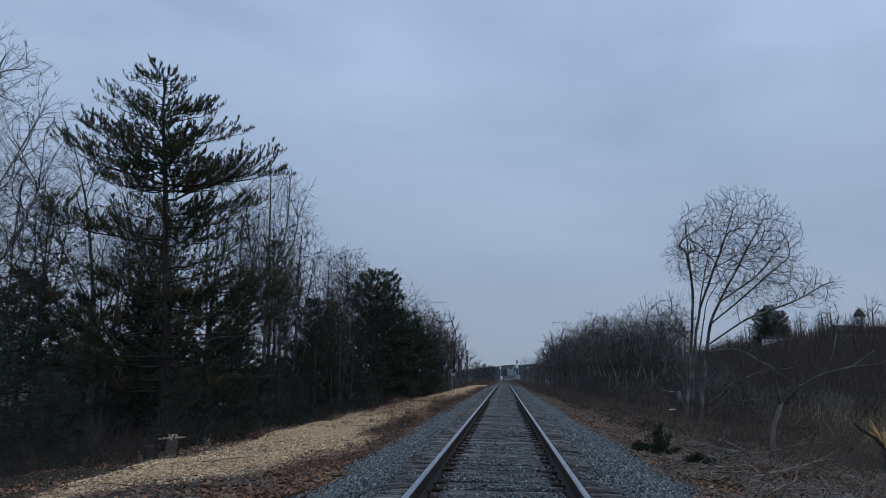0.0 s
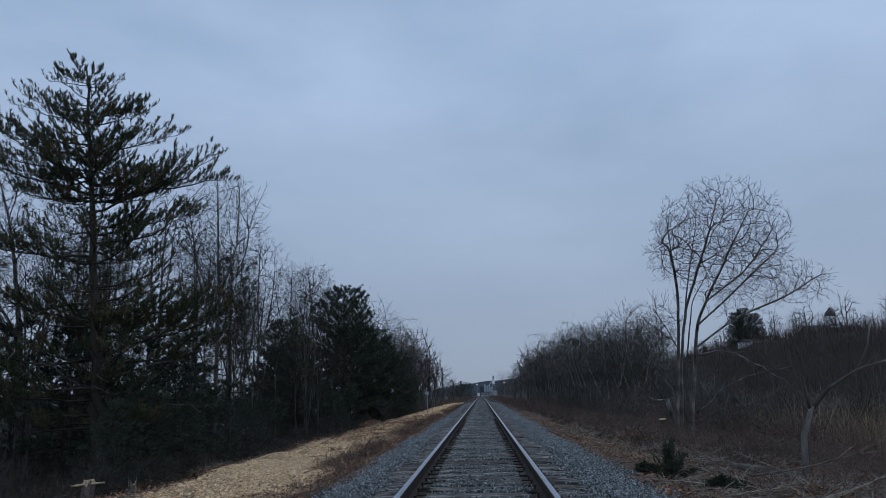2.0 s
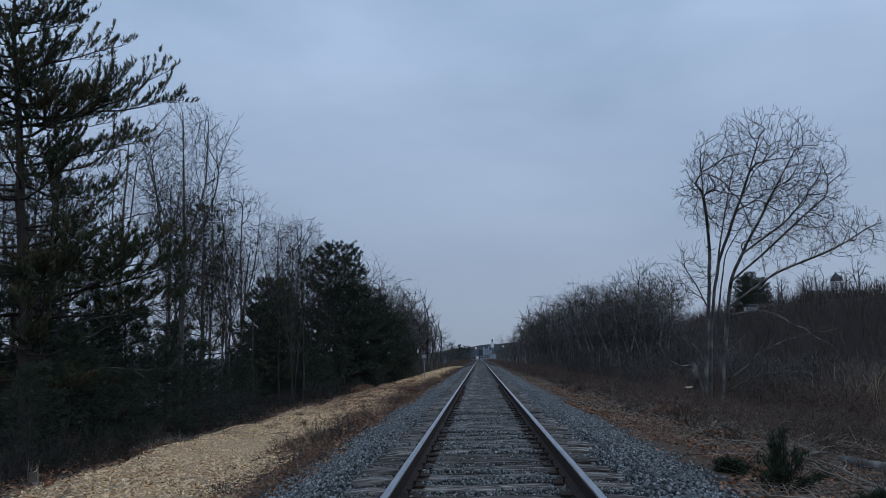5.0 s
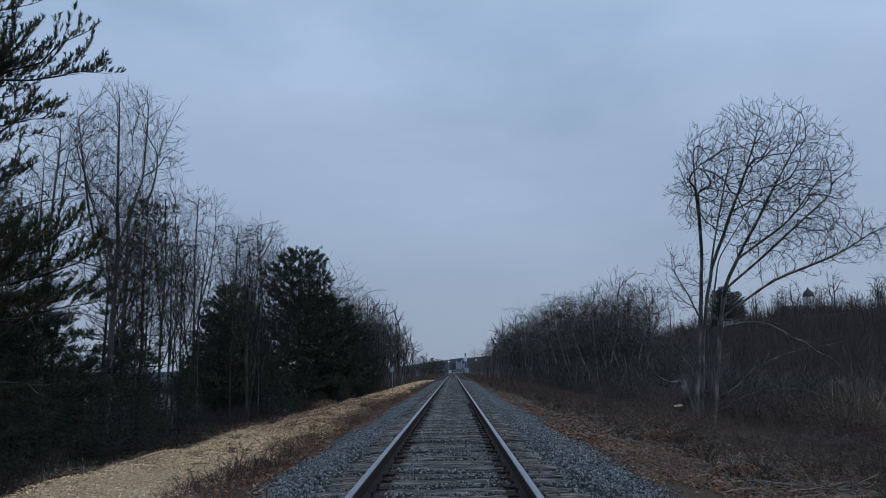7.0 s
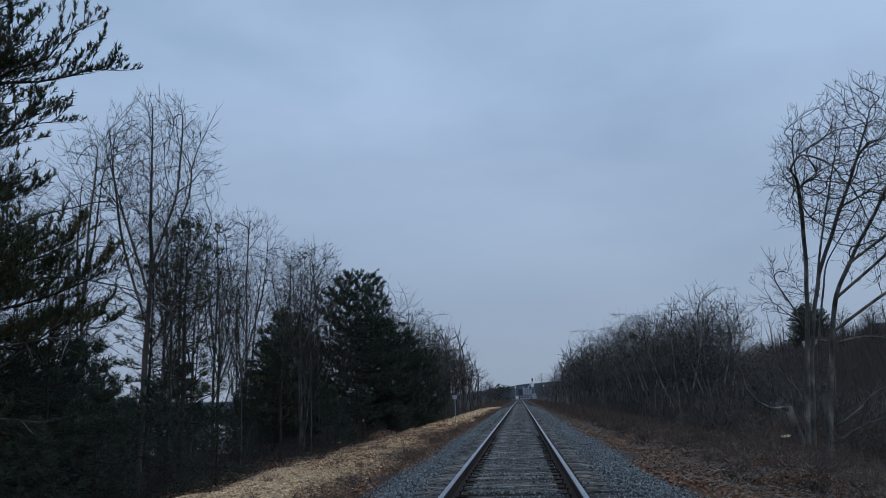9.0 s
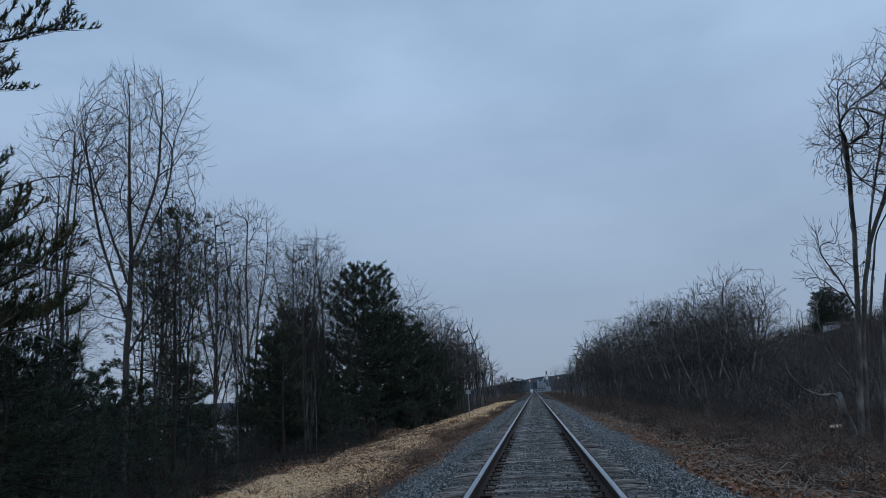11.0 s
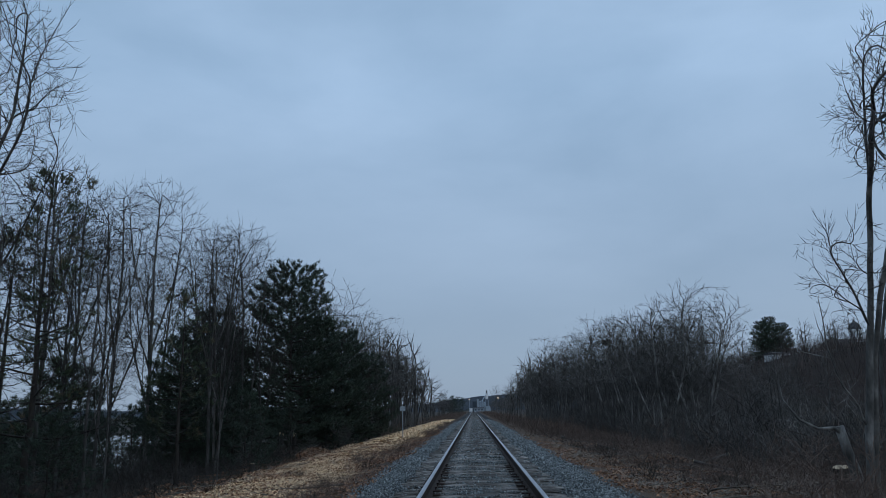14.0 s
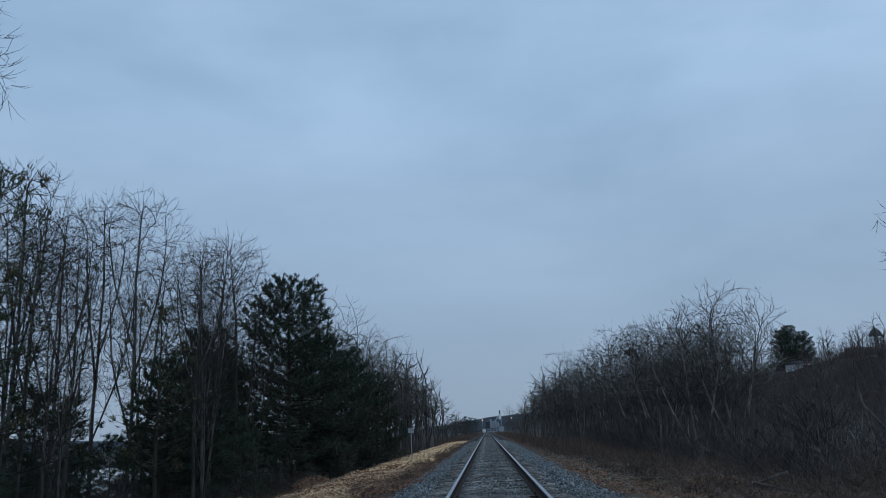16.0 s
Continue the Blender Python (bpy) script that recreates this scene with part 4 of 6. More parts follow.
# shrub thickets
for i in range(120):
    y = 33 + i * 0.55 + rng.uniform(-1, 1)
    x = rng.uniform(6.9, 9.5) + 8.5 * rng.random() ** 1.4
    if abs(x - 9.0) < 1.0 and abs(y - 34.6) < 1.6:
        x += 2.5
    again(SHRUB if rng.random() < 0.75 else SHRUB_B, x, y, rng.uniform(0, 360), rng.uniform(0.5, 1.1) * (1.3 if y > 48 else 0.85))
for i in range(30):
    x, y = rng.uniform(8.2, 13.0), rng.uniform(14, 34)
    again(SHRUB_B, x + (3.0 if y > 22 and x < 11 else 0.0), y, rng.uniform(0, 360), rng.uniform(0.4, 0.85))
for i in range(44):
    again(SHRUB_B, rng.uniform(4.4, 7.2), 30 + i * 1.6, rng.uniform(0, 360), rng.uniform(0.2, 0.5))
for i in range(50):
    again(SHRUB if rng.random() < 0.5 else SHRUB_B, -rng.uniform(8.6, 15.5), 16 + i * 1.1, rng.uniform(0, 360), rng.uniform(0.3, 0.8))
for i in range(30):
    again(SHRUB_B if i % 2 else SHRUB, -rng.uniform(6.0, 9.0), 60 + i * 3.6, rng.uniform(0, 360), rng.uniform(0.5, 1.0))

for i in range(26):
    again(SHRUB, -rng.uniform(16, 26), 24 + i * 2.0, rng.uniform(0, 360), rng.uniform(0.7, 1.2))
for x, y, s in ((-18.5, 50.0, 1.1), (-21.5, 55.0, 1.2), (-17.0, 58.0, 1.0), (-24.0, 62.0, 1.3), (-24.0, 47.0, 1.2), (-23.0, 37.0, 1.2), (-20.5, 33.0, 0.9), (-19.0, 39.5, 0.8), (-21.5, 40.5, 1.0), (-18.0, 44.0, 0.7), (-22.5, 43.5, 1.0), (-16.5, 36.0, 0.7), (-25.0, 46.0, 1.1), (-26.5, 52.0, 1.2), (-23.5, 52.0, 0.9), (-28.0, 58.0, 1.3), (-29.0, 44.0, 1.2)):
    again(HEMLOCK, x, y, rng.uniform(0, 360), s)

for i in range(36):
    again(SHRUB if i % 3 else SHRUB_B, rng.uniform(11.5, 21), 36 + i * 0.9, rng.uniform(0, 360), rng.uniform(0.6, 1.05))
for i in range(16):
    again(SHRUB_B, rng.uniform(5.4, 8.6), 16 + i * 1.0, rng.uniform(0, 360), rng.uniform(0.25, 0.6))

for i in range(20):
    again(HEMLOCK, -rng.uniform(14.5, 23), 38 + i * 1.25, rng.uniform(0, 360), rng.uniform(0.4, 0.75))
for i in range(24):
    again(SHRUB, -rng.uniform(13, 20), 36 + i * 1.1, rng.uniform(0, 360), rng.uniform(0.5, 0.9))

# dark twiggy bushes on the rim of the chip strip
BUSH = bare_tree("bush", 59, 1.0, 0.012, "small dark leafless bush at the chip strip's rim", "bush", stems=[(0.3 * math.cos(k * 2.4) * k / 10, 0.3 * math.sin(k * 2.4) * k / 10, 1.0 * math.cos(k * 1.9), 1.0 * math.sin(k * 1.9), 0.5 + 0.5 * ((k * 5) % 9) / 9) for k in range(11)],
                 bark=M_BARK_DARK, twig=M_BARK_DARK, kids=[5, 3], levels=2, thick=1, lo=[0.12, 0.15], segs=[5, 3, 1], sides=[3, 3, 3], ratio=[0.5, 0.5], angle=[42, 45], least=0.006, shortest=0.15, wander=[0.22, 0.28, 0.3])
place(BUSH, -3.3, 19.7, 0, 0.8)
for x, y, k in ((-3.0, 20.7, 0.7), (-3.6, 18.9, 0.55), (-3.1, 22.5, 0.6), (-3.3, 26.0, 0.5), (-3.0, 31.0, 0.6), (-3.5, 34.5, 0.5), (-4.4, 23.5, 0.4), (-5.4, 27.0, 0.4), (-3.1, 39.0, 0.6), (-4.2, 44.0, 0.6), (-6.6, 36.0, 0.6), (-7.2, 40.0, 0.7),
                (-3.0, 47.0, 0.6), (-5.0, 38.5, 0.5), (-3.2, 14.2, 0.35), (-4.0, 30.2, 0.4), (4.2, 41.0, 0.9), (4.6, 44.5, 0.8), (3.8, 47.0, 0.7), (5.2, 38.0, 0.9), (4.4, 33.5, 0.5), (3.9, 52.0, 0.8)):
    again(BUSH, x, y, rng.uniform(0, 360), k)

# large many-stemmed tree on the marsh side
big = grown_tree("multi_stem_tree", 83, "large bare tree with several pale grey stems", (
    ((-0.3, 0, -0.25), (-0.15, -0.4, 3.0), (0.0, -0.9, 5.1), (0.0, -1.3, 6.7), (-0.7, -3.1, 8.1), (-1.5, -4.7, 8.2)),
    ((0.0, 0.2, -0.25), (0.1, -0.3, 3.2), (0.35, -1.5, 6.6), (0.6, -2.8, 9.2)),
    ((0.4, 0, -0.25), (0.75, -0.2, 3.0), (0.9, -0.7, 5.0), (1.4, -1.6, 6.4), (2.2, -2.6, 8.2), (2.9, -3.3, 9.6)),
    ((0.9, -0.7, 4.9), (2.4, -1.5, 6.2), (4.2, -2.4, 7.9)),
    ((0.85, -0.4, 3.9), (2.6, -0.9, 5.2), (4.8, -1.6, 6.0), (6.4, -2.0, 7.0)),
    ((0.3, -1.2, 5.6), (0.9, -2.2, 7.6), (1.4, -3.4, 9.8)),
    ((0.0, -1.2, 6.3), (-0.5, -2.6, 8.6), (-0.7, -3.4, 9.9)),
    ((0.55, 0.3, -0.25), (0.5, 0.2, 3.0), (0.9, -0.6, 6.0), (1.9, -1.6, 8.0)),
    ((1.2, -1.2, 5.9), (2.9, -2.2, 7.2), (3.9, -2.8, 8.8)),
    ((-0.1, -0.7, 3.9), (-0.7, -1.2, 4.9), (-1.5, -1.6, 5.9))),
    ((1.45, -3.6, 8.4, 3.0, 2.4, 2.75, 0.64), (-0.7, -4.2, 7.9, 1.35, 1.5, 1.7, 0.11), (4.8, -1.9, 6.6, 2.0, 1.5, 1.1, 0.13), (-0.8, -1.5, 5.2, 1.1, 1.1, 1.4, 0.05), (2.7, -1.5, 6.1, 2.0, 1.3, 1.2, 0.08), (3.4, -2.4, 8.0, 1.5, 1.6, 1.6, 0.08)),
    3900, bark=M_BARK_PALE, step=0.2, lift=0.12, tip=0.0066, spur=0.30, power=2.75, girth=(0.105, 0.085, 0.115, 0.05, 0.05, 0.045, 0.04, 0.07, 0.04))
rng = random.Random(83)
for line, r in ((((1.0, -0.3, 3.6), (2.2, -0.6, 3.7), (3.4, -1.0, 3.0), (4.4, -1.2, 2.2)), 0.05), (((0.7, 0, 0.9), (1.9, -0.4, 2.0), (3.2, -0.6, 2.6), (5.0, -0.8, 2.9)), 0.045), (((0.5, 0, 0.4), (1.6, -0.3, 1.1), (3.2, -0.5, 1.3), (4.3, -0.6, 1.0)), 0.04),
                (((-0.2, -0.2, 1.6), (-0.7, -0.6, 2.3), (-1.2, -0.8, 3.4), (-1.3, -1.0, 4.4)), 0.035)):
    g = Geo()
    pts = [Vector(p) for p in line]
    fine_line = [pts[min(2, int(t))].lerp(pts[min(2, int(t)) + 1], t - min(2, int(t))) + rvec(rng) * 0.05 for t in [i * 0.3 for i in range(11)]]
    g.tube(fine_line, [r * (1 - 0.075 * i) for i in range(11)], 6)
    for i in range(3, 11):
        d = (fine_line[i] - fine_line[i - 1]).normalized()
        e = (d + rvec(rng) * 0.9).normalized() * rng.uniform(0.3, 1.0)
        g.twig([fine_line[i], fine_line[i] + e * 0.5 + rvec(rng) * 0.05, fine_line[i] + e], 0.012)
    part("dead_bough", g, M_BARK_PALE, big, "bare pale dead bough", smooth=True)
place(big, 9.05, 35.0, 0, 0.97)

# leaning tree with a broken fork
lean_g = Geo()
lean_g.tube([Vector(p) for p in ((-0.16, 0, -0.3), (-0.05, 0, 0.3), (0.0, 0.05, 0.75), (0.22, 0.1, 1.25))], [0.062, 0.055, 0.05, 0.042], 8)
lean_t = tagged(new("leaning_tree"), "small leaning bare tree with a broken fork", "tree")
part("trunk", lean_g, M_BARK_PALE, lean_t, smooth=True)
for pts, r in ((((0.22, 0.1, 1.2), (0.55, 0.1, 1.55), (1.1, 0.15, 1.85), (1.7, 0.2, 2.0), (2.2, 0.25, 2.35)), 0.036), (((0.2, 0.1, 1.15), (0.14, 0.08, 1.45), (0.1, 0.05, 1.75)), 0.04),
               (((1.1, 0.15, 1.85), (1.35, 0.2, 2.25), (1.45, 0.2, 2.7)), 0.025), (((1.7, 0.2, 2.0), (2.2, 0.1, 2.05), (2.6, 0.1, 2.3)), 0.02)):
    g = Geo()
    g.tube([Vector(p) for p in pts], [r * (1 - 0.6 * i / (len(pts) - 1)) for i in range(len(pts))], 6)
    part("limb", g, M_BARK, lean_t, smooth=True)
place(lean_t, 5.55, 14.05)


def branch_geo(seed, length, r):
    rg = random.Random(seed)
    g = Geo()
    d = Vector((1, 0, 0.05))
    p = Vector((0, 0, r))
    pts, rad = [p], [r]
    for i in range(7):
        d = (d + Vector((0, rg.uniform(-0.3, 0.3), rg.uniform(-0.12, 0.10)))).normalized()
        p = p + d * length / 7
        p.z = max(p.z, r * 0.6)
        pts.append(p.copy())
        rad.append(max(0.005, r * (1 - 0.75 * (i + 1) / 7)))
    g.tube(pts, rad, 6)
    twigs = []
    for k in range(6):
        i = rg.randint(1, 6)
        q = pts[i]
        sd = (d + Vector((0, rg.choice((-1, 1)) * rg.uniform(0.5, 1.2), rg.uniform(-0.05, 0.6)))).normalized()
        L = length * rg.uniform(0.12, 0.35)
        tw = Geo()
        tw.tube([q, q + sd * L * 0.5 + rvec(rg) * 0.04, q + sd * L + rvec(rg) * 0.08], [rad[i] * 0.6, rad[i] * 0.45, 0.004], 4)
        twigs.append(tw)
    return g, twigs


BRANCHES = []
for k in range(5):
    stem, twigs = branch_geo(200 + k, (1.6, 2.4, 1.2, 3.0, 1.9)[k], (0.02, 0.03, 0.016, 0.035, 0.024)[k])
    b = part("fallen_branch", stem, M_STICK, smooth=True)
    for tw in twigs:
        part("twig", tw, M_STICK, b)
    tagged(b, "dry cut branch lying in the trackside litter", "branch", "cut branches beside the track")
    place(b, (3.6, 4.2, 4.6, 5.0, 3.9)[k], (11.5, 13.0, 15.0, 16.5, 18.0)[k], 40 + 67 * k, 1.0, 0.03)
    BRANCHES.append(b)
rng = random.Random(303)
for k in range(34):
    again(rng.choice(BRANCHES), rng.uniform(3.2, 6.0), 8.5 + k * 0.27, rng.uniform(0, 360), rng.uniform(0.25, 0.55), dz=rng.uniform(0.0, 0.1), tilt=(rng.uniform(-25, 25), rng.uniform(-15, 8)))
for k in range(62):
    if k < 44:
        x, y = rng.uniform(3.1, 7.0), 7 + k * 0.62 + rng.uniform(-0.5, 0.5)
    else:
        x, y = rng.uniform(4.0, 7.0), 35 + (k - 44) * 1.6
    c = again(rng.choice(BRANCHES), x, y, rng.uniform(0, 360), rng.uniform(0.35, 0.75), dz=rng.uniform(0.0, 0.08), tilt=(rng.uniform(-20, 20), rng.uniform(-10, 6)))
for k in range(26):
    again(rng.choice(BRANCHES[:3]), -rng.uniform(2.7, 8.2), 7 + k * 1.7, rng.uniform(0, 360), rng.uniform(0.35, 0.75), dz=0.02, tilt=(rng.uniform(-8, 8), rng.uniform(-10, 4)))
# twiggy bunch at the rim of the chip strip
for x, y, s in ((-3.3, 19.7, 0.36), (-3.1, 20.6, 0.30), (-3.5, 18.6, 0.22), (-3.2, 33.0, 0.3), (-3.6, 41.0, 0.35), (-5.6, 24.5, 0.2), (-5.0, 31.0, 0.25)):
    again(SHRUB_B, x, y, rng.uniform(0, 360), s)

for x, y, turn, L in ((6.4, 40.5, 25, 1.5), (7.0, 37.5, 165, 1.3), (5.6, 46.0, 200, 1.2), (5.0, 52.0, 150, 1.2)):
    g = Geo()
    g.tube([Vector((0, 0, 0.05)), Vector((L * 0.5, 0.04, 0.16)), Vector((L, -0.02, 0.32))], [0.03, 0.036, 0.04], 8)
    pole = tagged(part("cut_pole", g, M_BARK, smooth=True), "cut pole with a pale sawn end in the brush", "cut branch")
    g = Geo()
    g.tube([Vector((L - 0.004, -0.02, 0.319)), Vector((L + 0.012, -0.021, 0.324))], [0.041, 0.041], 8)
    part("cut_face", g, M_CUT, pole, "pale sawn end")
    place(pole, x, y, turn)

rng = random.Random(911)
for i in range(34):
    again(BUSH, rng.uniform(3.6, 7.0), 17 + i * 0.95, rng.uniform(0, 360), rng.uniform(0.35, 0.8), "small dark leafless bush on the bank")

# ---- stumps, cut logs, juniper ----
def stump(x, y, r, h, label, tilt=(0, 0), jag=0.0, seed=1, skin=None):
    rg = random.Random(seed)
    g, n = Geo(), 14
    rings = [(-0.2, 1.25), (0.03, 1.15), (0.12, 1.0), (h, 0.95)]
    off = [rg.uniform(0.9, 1.1) for _ in range(n)]
    for z, k in rings:
        for i in range(n):
            a = 2 * math.pi * i / n
            g.v.append((r * k * off[i] * math.cos(a), r * k * off[i] * math.sin(a), z + (jag * rg.random() if z == h else 0)))
    for j in range(len(rings) - 1):
        for i in range(n):
            g.f.append((j * n + i, j * n + (i + 1) % n, (j + 1) * n + (i + 1) % n, (j + 1) * n + i))
    ob = part("stump", g, skin or M_BARK_DARK, smooth=False)
    tagged(ob, label, "tree stump")
    top = Geo()
    for i in range(n):
        v = g.v[3 * n + i]
        top.v.append((v[0] * 0.97, v[1] * 0.97, v[2] + 0.006))
    for i in range(n):
        v = g.v[3 * n + i]
        top.v.append((v[0] * 0.97, v[1] * 0.97, v[2] - 0.03))
    top.f.append(tuple(range(n)))
    for i in range(n):
        top.f.append((i, n + i, n + (i + 1) % n, (i + 1) % n))
    part("cut_face", top, M_CUT, ob, "pale freshly sawn wood")
    place(ob, x, y, 0, 1, 0, tilt)
    return ob


split = stump(-8.14, 18.4, 0.085, 0.2, "splintered tan stump at the chip strip's rim", jag=0.14, seed=2, skin=M_WOODPOLE)
rg = random.Random(12)
for k in range(26):
    a = rg.uniform(0, 6.28)
    q = Vector((0.085 * math.cos(a), 0.085 * math.sin(a), 0.05)) * rg.uniform(0.5, 1.15)
    g = Geo()
    g.tube([q, q * 1.05 + Vector((0, 0, 0.12)), q * rg.uniform(0.8, 1.3) + Vector((0, 0, rg.uniform(0.16, 0.42)))], [0.016, 0.013, 0.003], 4)
    part("splinter", g, M_STICK, split)
stump(-8.75, 17.5, 0.15, 0.42, "broken tan stump with a ragged top", tilt=(-4, 4), jag=0.2, seed=3, skin=M_WOODPOLE)
stump(-9.15, 17.3, 0.16, 0.40, "sawn dark stump with a pale slanted cut face", tilt=(-6, -9), seed=4)
slab_g = Geo()
slab_g.tube([Vector((-0.3, 0, 0)), Vector((0.05, 0.03, 0.03)), Vector((0.4, 0.0, 0.05))], [0.025, 0.03, 0.02], 5)
slab = tagged(part("wood_slab", slab_g, M_CUT), "pale split piece of wood lying on a stump", "wood piece")
slab.matrix_basis = pose(-8.72, 17.4, gz(-8.75, 17.5) + 0.47, 0, 0, 12)
stump(-13.2, 16.5, 0.14, 0.55, "sawn tree stump with a pale cut face", seed=5)
stump(8.2, 34.9, 0.17, 0.65, "sawn stump with a pale slanted cut face", tilt=(10, -8), seed=6)
stump(8.7, 34.6, 0.12, 0.25, "sawn stump with a pale slanted cut face", tilt=(-8, 6), seed=7)
stump(-10.6, 58.0, 0.15, 1.2, "tall broken grey stump", jag=0.3, seed=8)
stump(-10.0, 58.6, 0.12, 1.0, "tall broken grey stump", jag=0.35, seed=9)
stump(-8.4, 45.5, 0.10, 0.3, "sawn tree stump with a pale cut face", seed=10)

# cut leaning trunk with a bent limb beside the many-stemmed tree
g = Geo()
g.tube([Vector(p) for p in ((0.35, 0, -0.3), (0.2, 0, 0.4), (0.02, 0, 1.1), (-0.12, 0, 1.75))], [0.16, 0.14, 0.125, 0.12], 10)
leaner = tagged(part("snapped_tree", g, M_BARK_PALE, smooth=True), "pale leaning trunk sawn off at shoulder height", "tree trunk")
g = Geo()
g.tube([Vector(p) for p in ((-0.03, 0, 1.5), (-0.3, -0.1, 1.72), (-0.75, -0.15, 1.7), (-1.2, -0.1, 1.95), (-1.5, 0.1, 2.5), (-1.55, 0.1, 3.0))], [0.06, 0.05, 0.045, 0.035, 0.025, 0.012], 6)
part("limb", g, M_BARK_PALE, leaner, smooth=True)
place(leaner, 8.7, 35.6, 0, 0.88)

# splintered snag
g = Geo()
g.tube([Vector(p) for p in ((0, 0, -0.3), (0.02, 0, 0.4), (0.0, 0.02, 0.85))], [0.075, 0.07, 0.08], 9)
snag = tagged(part("snag", g, M_BARK_DARK, smooth=True), "snapped trunk with splintered yellow wood on top", "broken trunk")
rg = random.Random(9)
for k in range(16):
    g = Geo()
    a = k * 0.4 * math.pi / 3.2 * 2
    b = Vector((0.06 * math.cos(a), 0.06 * math.sin(a), 0.78))
    o = Vector((math.cos(a) * rg.uniform(0.02, 0.2), math.sin(a) * rg.uniform(0.02, 0.2), rg.uniform(0.1, 0.36)))
    g.tube([b, b + o * 0.5 + Vector((0, 0, 0.03)), b + o], [0.022, 0.016, 0.003], 4)
    part("splinter", g, M_SPLINT, snag)
g = Geo()
g.tube([Vector(p) for p in ((0, 0, 0.72), (-0.15, 0, 0.9), (-0.28, 0.05, 0.98), (-0.36, 0.05, 1.06))], [0.03, 0.025, 0.02, 0.012], 5)
part("limb", g, M_BARK_DARK, snag)
place(snag, 4.75, 7.9)

# cut log lying on the marsh side
g = Geo()
g.tube([Vector(p) for p in ((0, 0, 0.09), (0.5, 0.05, 0.10), (1.1, 0.0, 0.12))], [0.10, 0.09, 0.08], 10)
log = tagged(part("log", g, M_BARK_PALE, smooth=True), "short pale lichened log lying in the brush", "log")
place(log, 5.3, 14.9, 118, 0.9)


def juniper(seed, h, w, label):
    rg = random.Random(seed)
    wood, leaf = Geo(), Geo()
    for k in range(24):
        a = rg.uniform(0, 6.28)
        up = rg.uniform(0.25, 1.0)
        out = w * rg.uniform(0.3, 1.1) * (1.15 - up)
        t = Vector((math.cos(a) * out, math.sin(a) * out, up * h))
        wood.tube([Vector((0, 0, -0.03)), t * 0.5, t], [0.012, 0.009, 0.004], 4)
        for j in range(17):
            f = 0.25 + 0.75 * rg.random()
            tuft(rg, leaf.v, leaf.f, t * f + rvec(rg) * 0.05, (t.normalized() + Vector((0, 0, 0.4))).normalized(), 0.085, 8, 0.005)
    ob = tagged(new("juniper_bush"), label, "bush")
    part("stem", wood, M_BARK_DARK, ob)
    part("foliage", leaf, M_JUNIPER, ob)
    return ob


place(juniper(3, 0.62, 0.62, "small dark green juniper bush by the ballast"), 3.1, 13.35)
place(juniper(4, 0.15, 0.42, "flattened green juniper sprawl in the litter"), 3.55, 12.3)
place(juniper(5, 0.12, 0.36, "flattened green juniper sprawl in the litter"), 2.95, 14.6)

# leaf nest high in the marsh-side wood
lv = np.array([(-0.5, -0.35, 0), (0.5, -0.35, 0.05), (0.5, 0.35, 0), (-0.5, 0.35, 0.08)])
rs = np.random.RandomState(5)
n = 260
u = rs.normal(size=(n, 3))
u = u / np.linalg.norm(u, axis=1)[:, None] * (0.26 * rs.rand(n, 1) ** 0.6) * np.array([1.1, 1, 0.6])
nest = new("leaf_nest", scatter("leaf_nest", lv, [(0, 1, 2, 3)], u, rs.rand(n, 3) * 6.28, np.full((n, 3), 0.11), M_BARK_DARK))
nest.location = (7.9, 60.8, 4.7)
tagged(nest, "dark ball of dead leaves lodged in a bare tree", "nest")
again(KIND_B, 8.0, 61.0, 20, 0.68)


# ---- railway ----
TIE_TOP, TIE_STEP = -0.172, 0.53
track = tagged(new("railway_track"), "straight single railway track on worn wooden ties", "railway track", kind="structure")
RAIL_Y0, RAIL_Y1 = -30.0, 405.0
foot = [(-0.07, -0.170), (0.07, -0.170), (0.07, -0.160), (0.012, -0.140), (0.009, -0.055), (0.032, -0.045), (0.036, -0.012)]
prof = foot + [(0.036, -0.008), (0.026, -0.001), (-0.026, -0.001), (-0.036, -0.008)] + [(-x, z) for x, z in reversed(foot[3:])] + [(-0.07, -0.160)]
for s in (-1, 1):
    g = Geo()
    ys = [RAIL_Y0 + (RAIL_Y1 - RAIL_Y0) * i / 40 for i in range(41)]
    for y in ys:
        for px, pz in prof:
            g.v.append((s * 0.7525 + px, y, pz))
    m = len(prof)
    for j in range(len(ys) - 1):
        for i in range(m):
            g.f.append((j * m + i, j * m + (i + 1) % m, (j + 1) * m + (i + 1) % m, (j + 1) * m + i))
    rail = part("rail", g, M_RUST, track, "rusty steel rail with a bright worn head")
    g = Geo()
    for y in ys:
        for px, pz in ((-0.030, -0.004), (-0.026, 0.0015), (0.026, 0.0015), (0.030, -0.004)):
            g.v.append((s * 0.7525 + px, y, pz))
    for j in range(len(ys) - 1):
        for i in range(3):
            g.f.append((j * 4 + i, j * 4 + i + 1, j * 4 + 5 + i, j * 4 + 4 + i))
    part("rail_head", g, M_STEEL, rail, "polished running surface")


